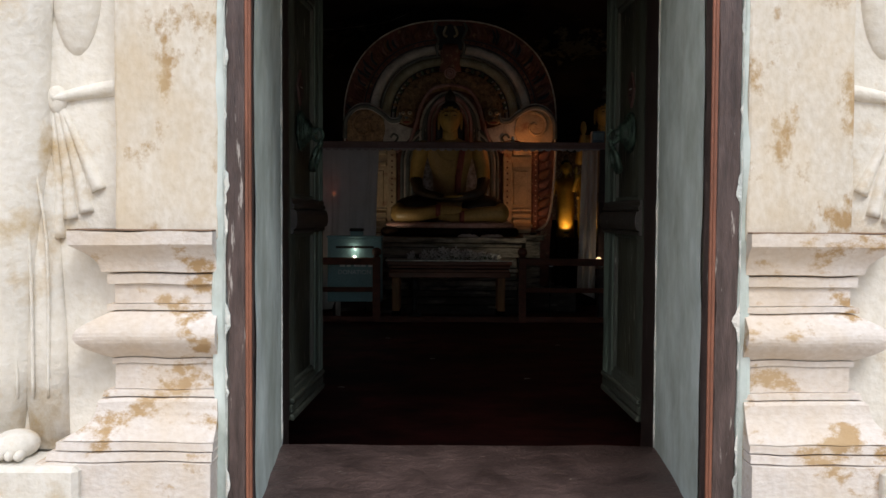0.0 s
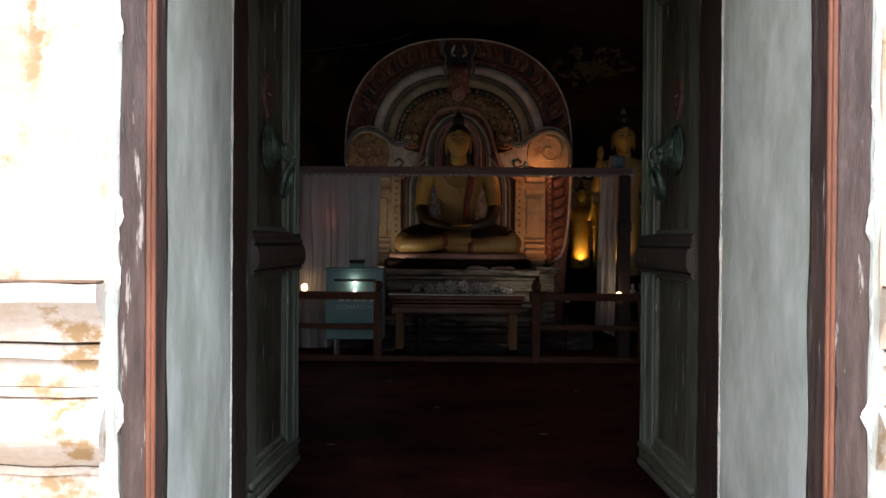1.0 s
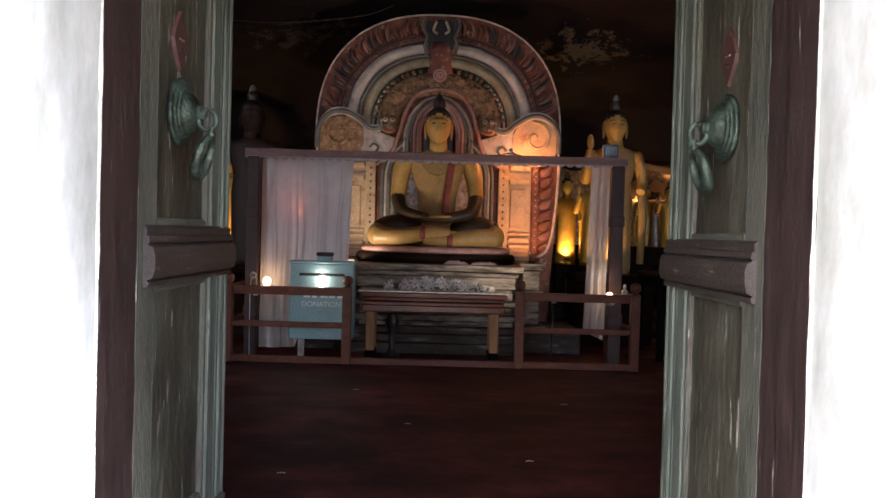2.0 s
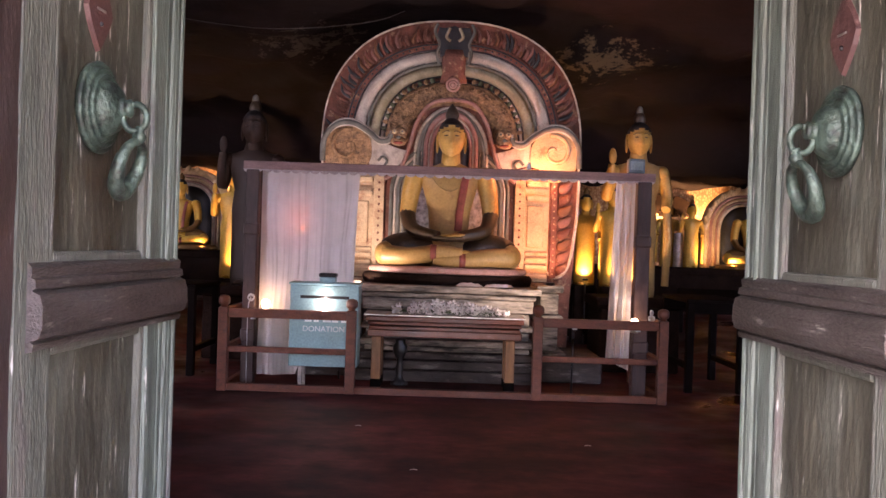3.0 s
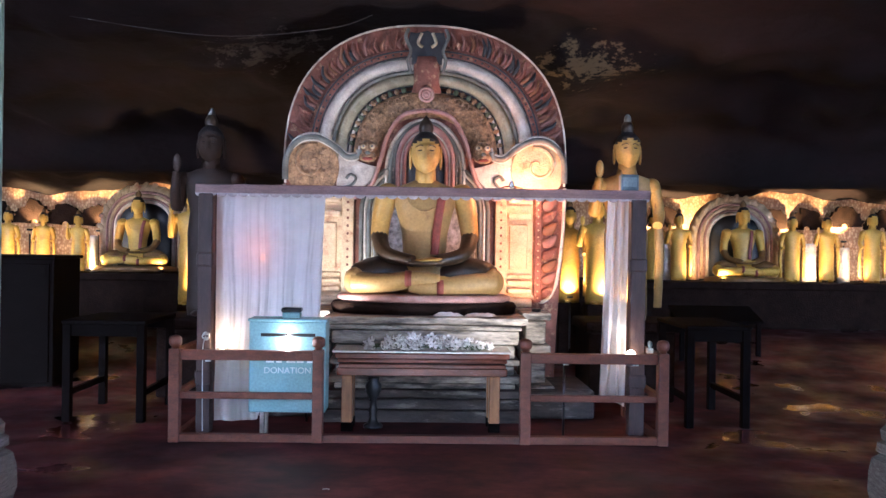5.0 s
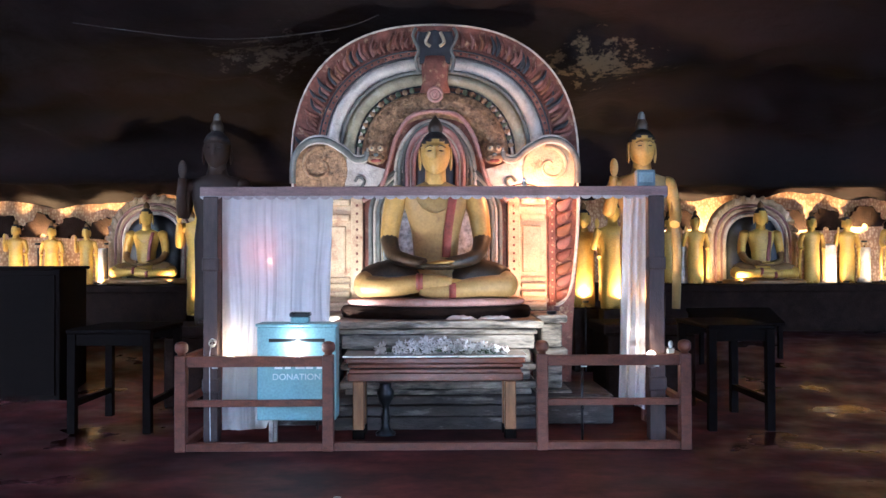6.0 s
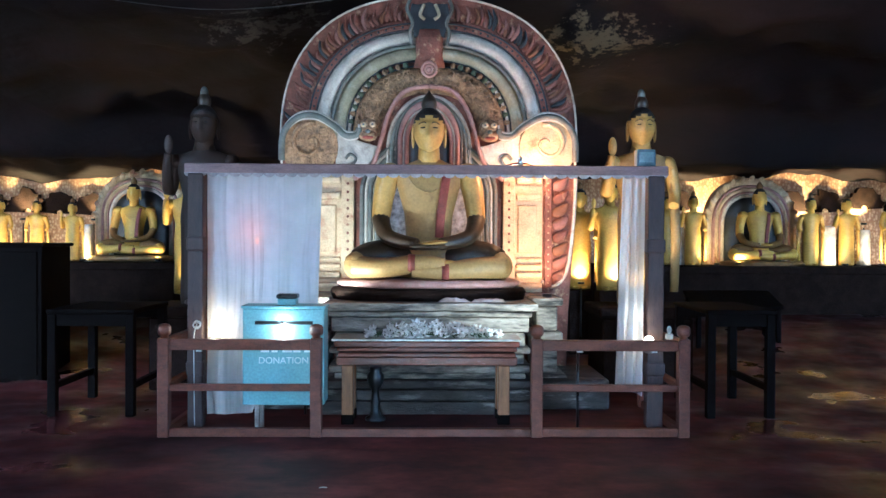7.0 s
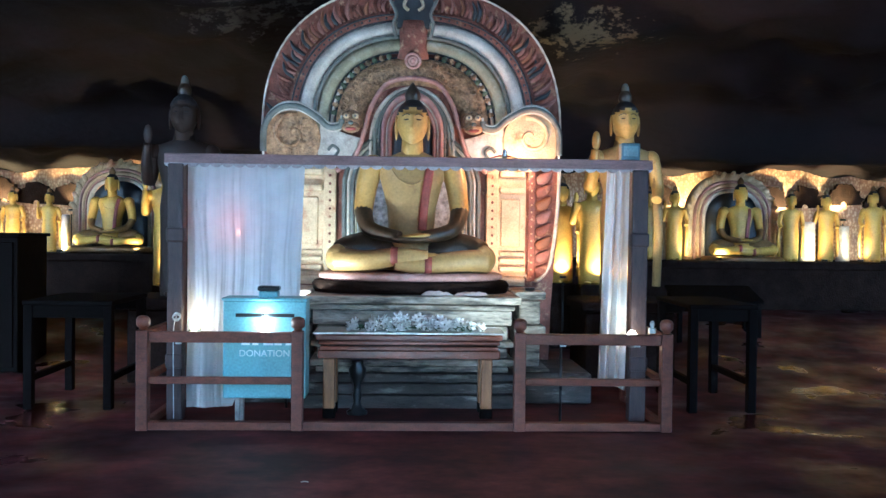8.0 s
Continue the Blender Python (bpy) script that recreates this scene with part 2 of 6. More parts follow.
WHITE_PT = mat("pale_lettering_paint", (0.75, 0.82, 0.82), 0.6)
STONE = mat("whitewashed_worn_altar_stone", (0.38, 0.34, 0.28), 0.8, dark=0.55, light=1.3, scale=5, fine=45, bump=0.5, stain=(0.05, 0.045, 0.04), stain_scale=4, stain_at=0.53, stain_soft=0.09, stretch=(0.6, 1, 3))
DARK_STONE = mat("near_black_stone", (0.012, 0.0068, 0.005), 0.85, spec=0.08, dark=0.5, light=2.0, scale=5, fine=40, bump=0.4)
GOLD = mat("yellow_ochre_painted_plaster", (0.45, 0.29, 0.07), 0.42, dark=0.75, light=1.15, scale=4, fine=40, bump=0.12, stain=(0.22, 0.13, 0.04), stain_scale=4, stain_at=0.68, stain_soft=0.08)
ROBE = ribbed(mat("ribbed_ochre_robe", (0.37, 0.245, 0.085), 0.45, dark=0.75, light=1.15, scale=4, fine=40, bump=0.12, stain=(0.18, 0.11, 0.05), stain_scale=4, stain_at=0.66, stain_soft=0.08), "Z", 21, 0.10, 0.03)
DARK_GILT = mat("near_black_gilding", (0.03, 0.02, 0.011), 0.4, dark=0.5, light=2.2, scale=5, fine=40, bump=0.15)
HAIR = mat("black_painted_curls", (0.012, 0.010, 0.012), 0.6, fine=90, bump=0.5)
SASH = mat("dull_red_sash_paint", (0.26, 0.06, 0.045), 0.55)
PINK = mat("faded_pink_paint", (0.45, 0.26, 0.235), 0.6, stain=(0.35, 0.28, 0.24), stain_scale=6, stain_at=0.6)
ARCH_RED = mat("worn_red_painted_plaster", (0.17, 0.065, 0.045), 0.6, dark=0.5, light=1.5, scale=7, fine=40, bump=0.5, stain=(0.42, 0.28, 0.17), stain_scale=9, stain_at=0.62, stain_soft=0.06)
ARCH_WHITE = mat("chalky_white_band", (0.60, 0.56, 0.50), 0.7, dark=0.7, light=1.15, scale=6, bump=0.3, stain=(0.25, 0.21, 0.18), stain_scale=5, stain_at=0.63)
ARCH_KHAKI = mat("khaki_painted_band", (0.36, 0.33, 0.22), 0.7, dark=0.65, light=1.2, scale=6, bump=0.3, stain=(0.5, 0.46, 0.38), stain_scale=5, stain_at=0.62)
ARCH_BROWN = mat("carved_brown_gilt_foliage", (0.27, 0.17, 0.09), 0.5, dark=0.3, light=1.9, scale=16, fine=50, bump=1.0)
ARCH_GREY = mat("slate_grey_ring_paint", (0.14, 0.15, 0.14), 0.6, dark=0.6, light=1.3, scale=6, bump=0.3)
ARCH_CREAM = mat("cream_painted_plaster", (0.58, 0.45, 0.28), 0.65, dark=0.75, light=1.15, scale=6, bump=0.4, stain=(0.30, 0.12, 0.07), stain_scale=5, stain_at=0.63)
ARCH_DARK = mat("dark_blue_black_paint", (0.03, 0.035, 0.045), 0.5)
LEAFY = mat("muted_green_paint", (0.10, 0.13, 0.08), 0.6)
WHITE_CL = mat("folded_white_cloth", (0.66, 0.63, 0.62), 0.9, bump=0.3)
PETAL = mat("white_flower_petal", (0.88, 0.86, 0.82), 0.6, vary=0.12)
STEM = mat("green_flower_stem", (0.06, 0.10, 0.03), 0.6)
BULB = glowing("lit_bulb_glass", (1.0, 0.86, 0.62), 9)
BULB_DIM = glowing("lit_amber_bulb_glass", (1.0, 0.62, 0.30), 2.2)
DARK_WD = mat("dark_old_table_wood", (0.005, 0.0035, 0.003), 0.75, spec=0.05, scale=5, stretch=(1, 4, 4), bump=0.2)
MURAL = mat("ochre_painted_mural_wall", (0.68, 0.48, 0.28), 0.75, dark=0.7, light=1.2, scale=2, fine=30, bump=0.2, stain=(0.36, 0.16, 0.08), stain_scale=3, stain_at=0.62)


def figure_rows(m, size, pitch):
    """Close rows of small painted figures, as dark and pale dots."""
    n, l = m.node_tree.nodes, m.node_tree.links
    b = n["Principled BSDF"]
    geo = n.new("ShaderNodeNewGeometry")
    mp = n.new("ShaderNodeMapping")
    mp.inputs["Scale"].default_value = (1 / pitch, 0, 1 / size)
    l.new(geo.outputs["Position"], mp.inputs["Vector"])
    vo = n.new("ShaderNodeTexVoronoi")
    vo.inputs["Scale"].default_value, vo.inputs["Randomness"].default_value = 1.0, 0.7
    l.new(mp.outputs[0], vo.inputs["Vector"])
    rp = n.new("ShaderNodeValToRGB")
    rp.color_ramp.elements[0].position, rp.color_ramp.elements[1].position = 0.25, 0.6
    rp.color_ramp.elements[0].color, rp.color_ramp.elements[1].color = (1, 1, 1, 1), (0.36, 0.20, 0.12, 1)
    l.new(vo.outputs["Distance"], rp.inputs[0])
    mu = n.new("ShaderNodeMixRGB")
    mu.blend_type, mu.inputs[0].default_value = "MULTIPLY", 0.7
    l.new(b.inputs["Base Color"].links[0].from_socket, mu.inputs[1])
    l.new(rp.outputs[0], mu.inputs[2])
    l.new(mu.outputs[0], b.inputs["Base Color"])


figure_rows(MURAL, 0.06, 0.042)


# ---- mesh helpers ----
BASE = {}


def thing(name, loc, label, category, group="", kind=""):
    ob = new(name)
    ob.location = loc
    ob.empty_display_size = 0.1
    BASE[ob] = Vector(loc)
    return tagged(ob, label, category, group, kind)


def mesh_of(name, bm, mats, origin=(0, 0, 0)):
    bmesh.ops.translate(bm, verts=bm.verts, vec=-Vector(origin))
    bmesh.ops.recalc_face_normals(bm, faces=bm.faces)
    me = bpy.data.meshes.new(name)
    bm.to_mesh(me)
    bm.free()
    for m in (mats if isinstance(mats, (list, tuple)) else [mats]):
        me.materials.append(m)
    return me


def part(name, bm, material, parent, label=""):
    """One mesh object under a thing or a part; the bmesh is in world metres."""
    base = BASE[parent]
    ob = new(name, mesh_of(name, bm, material, base))
    ob.parent = parent
    BASE[ob] = base
    return tagged(ob, label)


def solid(name, bm, material, loc, label, category, group="", kind=""):
    """A thing that is one mesh."""
    ob = new(name, mesh_of(name, bm, material, loc))
    ob.location = loc
    BASE[ob] = Vector(loc)
    return tagged(ob, label, category, group, kind)


def B():
    return bmesh.new()


def box(bm, x0, x1, y0, y1, z0, z1, bev=0.006, mi=0, m=None, seg=1):
    mx = Matrix.Translation(((x0 + x1) / 2, (y0 + y1) / 2, (z0 + z1) / 2)) @ Matrix.Diagonal((x1 - x0, y1 - y0, z1 - z0, 1))
    if m is not None:
        mx = m @ mx
    n0 = len(bm.faces)
    vs = bmesh.ops.create_cube(bm, size=1, matrix=mx)["verts"]
    if bev:
        es = list({e for v in vs for e in v.link_edges})
        bmesh.ops.bevel(bm, geom=es, offset=bev, segments=seg, affect="EDGES", profile=0.5)
    for i, f in enumerate(bm.faces):
        if i >= n0 - 6 and f.material_index == 0 and mi:
            f.material_index = mi
    return bm


def ell(bm, c, r, rot=(0, 0, 0), u=20, v=12, mi=0):
    mx = pose(*c, *rot) @ Matrix.Diagonal((*r, 1))
    vs = bmesh.ops.create_uvsphere(bm, u_segments=u, v_segments=v, radius=1, matrix=mx)["verts"]
    for f in {f for w in vs for f in w.link_faces}:
        f.smooth, f.material_index = True, mi
    return bm


def rings(bm, loops, mi=0, close=True, caps=True, smooth=True):
    """Skins a list of loops of points."""
    vv = [[bm.verts.new(p) for p in lp] for lp in loops]
    n = len(vv[0])
    for a, b in zip(vv, vv[1:]):
        for i in range(n if close else n - 1):
            j = (i + 1) % n
            f = bm.faces.new((a[i], a[j], b[j], b[i]))
            f.smooth, f.material_index = smooth, mi
    if caps and close:
        for lp in (vv[0], vv[-1]):
            f = bm.faces.new(lp)
            f.material_index = mi
    return bm


def lathe(bm, prof, c, n=20, mi=0, m=None):
    loops = []
    for r, z in prof:
        lp = [Vector((r * math.cos(2 * math.pi * i / n), r * math.sin(2 * math.pi * i / n), z)) for i in range(n)]
        loops.append([(m @ p if m is not None else p) + Vector(c) for p in lp])
    return rings(bm, loops, mi)


def tube(bm, pts, radii, n=10, mi=0, flat=1.0):
    pts = [Vector(p) for p in pts]
    if not isinstance(radii, (list, tuple)):
        radii = [radii] * len(pts)
    loops, side = [], None
    for i, p in enumerate(pts):
        d = (pts[min(i + 1, len(pts) - 1)] - pts[max(i - 1, 0)]).normalized()
        if side is None:
            side = d.cross(Vector((0, 1, 0)) if abs(d.y) < 0.9 else Vector((1, 0, 0))).normalized()
        side = (side - d * side.dot(d)).normalized()
        up = d.cross(side)
        loops.append([p + radii[i] * (math.cos(2 * math.pi * k / n) * side + flat * math.sin(2 * math.pi * k / n) * up) for k in range(n)])
    return rings(bm, loops, mi)


def curve(pts, k=6):
    """Points of a smooth line through pts."""
    pts = [Vector(p) for p in pts]
    out = []
    for i in range(len(pts) - 1):
        a, b, c, d = pts[max(i - 1, 0)], pts[i], pts[i + 1], pts[min(i + 2, len(pts) - 1)]
        for j in range(k):
            t = j / k
            out.append(0.5 * (2 * b + (c - a) * t + (2 * a - 5 * b + 4 * c - d) * t * t + (3 * b - a - 3 * c + d) * t ** 3))
    return out + [pts[-1]]


def prism(bm, poly, lo, hi, axis="y", mi=0, bev=0.0):
    """A polygon of (x, z) drawn out along y, or of (x, y) along z."""
    put = (lambda p, h: (p[0], h, p[1])) if axis == "y" else (lambda p, h: (p[0], p[1], h))
    a = [bm.verts.new(put(p, lo)) for p in poly]
    b = [bm.verts.new(put(p, hi)) for p in poly]
    fs = [bm.faces.new(a), bm.faces.new(b)]
    n = len(poly)
    for i in range(n):
        fs.append(bm.faces.new((a[i], a[(i + 1) % n], b[(i + 1) % n], b[i])))
    for f in fs:
        f.material_index = mi
    if bev:
        es = [e for e in fs[0].edges] + [e for e in fs[1].edges]
        bmesh.ops.bevel(bm, geom=es, offset=bev, segments=2, affect="EDGES", profile=0.5)
    return bm


def loft(bm, sections, c=(0, 0, 0), n=24, mi=0, s=1.0):
    """Ellipses (z, rx, ry, x, y) skinned upwards."""
    loops = []
    for z, rx, ry, x, y in sections:
        loops.append([(c[0] + s * (x + rx * math.cos(2 * math.pi * i / n)), c[1] + s * (y + ry * math.sin(2 * math.pi * i / n)), c[2] + s * z) for i in range(n)])
    return rings(bm, loops, mi)


def sheet(nx, ny, fn, mi=0, smooth=True):
    """A grid sheet: fn(u, v) gives the point."""
    bm = B()
    vv = [[bm.verts.new(fn(i / nx, j / ny)) for j in range(ny + 1)] for i in range(nx + 1)]
    for i in range(nx):
        for j in range(ny):
            f = bm.faces.new((vv[i][j], vv[i + 1][j], vv[i + 1][j + 1], vv[i][j + 1]))
            f.smooth, f.material_index = smooth, mi
    return bm


# ---- structure ----
def struct(name, bm, material, label):
    return solid(name, bm, material, (0, 0, 0), label, name.split("_")[0], kind="structure")


struct("ground", box(B(), -60, 60, -90, 2.6, -0.32, -0.02, 0), GROUND, "pale swept sand court before the cave")
def floor_z(x, y):
    u, v = (x + 13) / 26, (y - 2.55) / 18.5
    rise = min(1, max(0, (y - 13.0) / 4.9)) * min(1, max(0, (abs(x) - 2.3) / 1.6))
    wet = min(1, max(0, (abs(x) - 1.9) / 1.2)) * min(1, max(0, (y - 7) / 3))
    ripple = wet * (0.011 * noise.noise((3.6 * x, 4.6 * y, 5)) + 0.008 * noise.noise((6.5 * x, 8 * y, 8)))
    return ripple + 0.012 * noise.noise((9 * u, 9 * v, 2)) * min(1, max(0, v * 6 - 1)) + 0.5 * rise * rise * (3 - 2 * rise)


struct("floor", sheet(300, 250, lambda u, v: (-13 + 26 * u, 2.55 + 18.5 * v, floor_z(-13 + 26 * u, 2.55 + 18.5 * v))), FLOOR_RED, "worn dark red uneven cave floor")


FW0, FW1, HEAD = 2.86, 4.16, 2.62
bm = prism(B(), [(-9, FW0), (-0.72, FW0), (-0.70, 2.9), (-0.772, 3.76), (-0.95, 3.77), (-0.95, 4.1), (-1.0, FW1), (-9, FW1)], -0.05, HEAD, "z")
struct("wall_front_left", bm, PLASTER, "limewashed plaster front wall of the cave shrine")
bm = prism(B(), [(9, FW0), (0.79, FW0), (0.755, 2.9), (0.823, 3.76), (1.0, 3.77), (1.0, 4.1), (1.05, FW1), (9, FW1)], -0.05, HEAD, "z")
struct("wall_front_right", bm, PLASTER, "limewashed plaster front wall of the cave shrine")
struct("wall_front_lintel", box(B(), -9, 9, FW0, FW1, HEAD, 7.5, 0), PLASTER, "limewashed plaster wall over the doorway")


def wobble(bm, amt, freq=7.0, keep=None):
    for v in bm.verts:
        if keep and keep(v.co):
            continue
        v.co += amt * noise.noise_vector(v.co * freq)
    return bm


def reveal(x0, x1, s):
    def fn(u, v):
        x, y = x0 + (x1 - x0) * u, 2.9 + 0.86 * u
        return (x + 0.006 * noise.noise((y * 4, v * 9, 1 + s)), y, 0.38 + v * (HEAD - 0.38))
    return sheet(16, 40, fn)


struct("reveal_left", reveal(-0.682, -0.756, 0), BLUE_PL, "patchy blue-green limewash on the door reveal")
struct("reveal_right", reveal(0.737, 0.805, 5), BLUE_PL, "patchy blue-green limewash on the door reveal")
bm = box(B(), -0.775, 0.825, 2.62, 3.80, 0.0, 0.41, 0.02, seg=2)
bmesh.ops.subdivide_edges(bm, edges=bm.edges, cuts=6, use_grid_fill=True)
struct("door_sill", wobble(bm, 0.006), SILL_ST, "worn dark red stone door sill")
struct("step", wobble(box(B(), -1.0, 1.05, 3.80, 4.45, 0.0, 0.2, 0.02), 0.003), SILL_ST, "low dark stone step inside the doorway")

# door frames: outer moulded frame and inner jambs
door = thing("door_frame", (0.03, 2.8, 0.41), "dark red painted timber door frame with chipped edges", "door frame")
for nm, xa, xb, xi in (("left", -0.743, -0.684, -0.672), ("right", 0.741, 0.815, 0.729)):
    bm = box(B(), xa, xb, 2.775, 2.90, 0.38, HEAD, 0.006)
    bmesh.ops.subdivide_edges(bm, edges=[e for e in bm.edges if abs(e.verts[0].co.z - e.verts[1].co.z) > 1], cuts=30)
    part("jamb", wobble(bm, 0.006, 11), FRAME_WD, door)
    bm = B()
    for dx in (0.003, 0.011):
        x = -0.684 + dx if nm == "left" else 0.741 - dx
        tube(bm, [(x, 2.776 + 0.004 * (dx > 0.005), 0.38 + 0.0745 * i) for i in range(31)], 0.006, 8)
    part("bead", bm, BEAD_WD, door, "rubbed reddish bead moulding")
bm = box(B(), -0.743, 0.815, 2.775, 2.9, HEAD - 0.08, HEAD + 0.02)
part("head", bm, FRAME_WD, door)
for s, xa, xb in ((-1, -0.95, -0.752), (1, 0.80, 1.0)):
    xf, xr = (xb, xb - 0.03) if s < 0 else (xa, xa + 0.024)
    xo = xa if s < 0 else xb
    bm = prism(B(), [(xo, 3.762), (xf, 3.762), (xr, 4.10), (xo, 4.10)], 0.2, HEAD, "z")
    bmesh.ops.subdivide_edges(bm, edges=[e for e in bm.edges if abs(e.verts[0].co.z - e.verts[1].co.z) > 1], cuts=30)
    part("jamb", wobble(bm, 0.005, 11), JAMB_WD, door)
    bm = B()
    xe = -0.754 if s < 0 else 0.802
    pts = [(xe + 0.004 * noise.noise((3 * i, s, 2)), 3.757, 0.41 + 0.055 * i) for i in range(40)]
    tube(bm, pts, [0.004 + 0.006 * max(0, noise.noise((2.3 * i, s, 5))) for i in range(40)], 7)
    part("chipped_edge", bm, EDGE_PL, door, "chipped pale plaster edge")
for xe, sd, sg in ((-0.744, 3, 1), (0.816, 9, -1)):
    def ragged(u, v):
        w = 0.002 + 0.026 * max(0.0, noise.noise((v * 26, sd, 1)) + 0.35 * noise.noise((v * 90, sd, 4)) + 0.05)
        return (xe - sg * 0.004 + sg * w * u, 2.772 - 0.003 * math.sin(math.pi * u), 0.0 + v * HEAD)
    part("chipped_edge", sheet(3, 220, ragged), EDGE_PL, door, "chipped pale plaster edge")
for s, xa, xb in ((-1, -0.792, -0.745), (1, 0.817, 0.862)):
    bm = box(B(), xa, xb, 2.79, 2.9, 0.0, HEAD, 0.012, seg=2)
    bmesh.ops.subdivide_edges(bm, edges=[e for e in bm.edges if abs(e.verts[0].co.z - e.verts[1].co.z) > 1], cuts=40)
    struct("trim_left" if s < 0 else "trim_right", wobble(bm, 0.008, 8), BLUE_PL, "pale blue-green plaster strip beside the door frame")


# pilasters with moulded bases
def steps(*runs):
    return [p for r in runs for p in r]


def arc(z0, z1, p0, p1, bulge, k=8):
    return [(z0 + (z1 - z0) * i / k, p0 + (p1 - p0) * i / k + bulge * math.sin(math.pi * i / k)) for i in range(k + 1)]


COURSES = [
    ("cornice", steps([(1.325, 0.0), (1.325, 0.135), (1.285, 0.132)], arc(1.28, 1.20, 0.125, 0.045, -0.02), [(1.195, 0.0)])),
    ("fillet", [(1.193, 0.0), (1.193, 0.03), (1.162, 0.03), (1.16, 0.0)]),
    ("neck", [(1.16, 0.0), (1.16, 0.012), (1.102, 0.012), (1.102, 0.0)]),
    ("fillet", [(1.10, 0.0), (1.10, 0.035), (1.082, 0.035), (1.08, 0.0)]),
    ("torus", steps([(1.08, 0.0)], arc(1.078, 0.935, 0.02, 0.02, 0.10, 14), [(0.933, 0.0)])),
    ("fillet", [(0.932, 0.0), (0.932, 0.022), (0.915, 0.022), (0.913, 0.0)]),
    ("neck", [(0.913, 0.0), (0.913, 0.012), (0.835, 0.012), (0.833, 0.0)]),
    ("fillet", [(0.833, 0.0), (0.833, 0.04), (0.815, 0.045), (0.813, 0.0)]),
    ("cyma", steps([(0.812, 0.0), (0.81, 0.05)], arc(0.80, 0.69, 0.06, 0.15, -0.025), [(0.688, 0.0)])),
    ("fillet", [(0.687, 0.0), (0.687, 0.165), (0.665, 0.165), (0.663, 0.0)]),
    ("fillet", [(0.66, 0.0), (0.66, 0.185), (0.637, 0.19), (0.635, 0.0)]),
    ("plinth", [(0.634, 0.0), (0.632, 0.215), (0.3, 0.22), (0.0, 0.22), (0.0, 0.0)]),
]


def pilaster(xin, xout, grp):
    """xin: the edge beside the door, xout: the far edge."""
    s = 1 if xout > xin else -1
    pil = thing("pilaster", (xin, 2.8, 0.0), "cream plaster pilaster with stained moulded base beside the doorway", "pilaster", grp)
    bm = box(B(), min(xin, xout), max(xin, xout), 2.785, 2.87, 1.3, HEAD, 0.01, seg=2)
    bmesh.ops.subdivide_edges(bm, edges=bm.edges, cuts=8, use_grid_fill=True)
    part("shaft", wobble(bm, 0.005, 6), PLASTER_PEEL, pil, "cream plaster shaft with ochre stains and flaked patches")
    for nm, prof in COURSES:
        bm = B()
        loops = []
        for z, p in prof:
            yf = 2.815 - 0.55 * p
            line = [(xin + s * 0.004, 2.9), (xin + s * 0.004, yf)] + [(xin + (xout + s * p * 0.98 - xin) * i / 10, yf) for i in range(1, 11)] + [(xout + s * p * 0.98, 2.9)]
            loops.append([(x, y, z) for x, y in line])
        rings(bm, loops, close=False, smooth=False)
        part(nm, wobble(bm, 0.006, 9), MOULD_PL, pil)
    xo = xout + s * 0.13
    part("ledge_dirt", box(B(), min(xin + s * 0.006, xo), max(xin + s * 0.006, xo), 2.742, 2.862, 1.3262, 1.331, 0.001), LEDGE_DIRT, pil, "brown dirt on the moulding ledge")
    return pil


LEDGE_DIRT = mat("brown_ledge_dirt", (0.22, 0.14, 0.09), 0.9, scale=12, bump=0.4)
pilaster(-0.772, -1.085, "door pilasters")
pilaster(0.838, 1.163, "door pilasters")


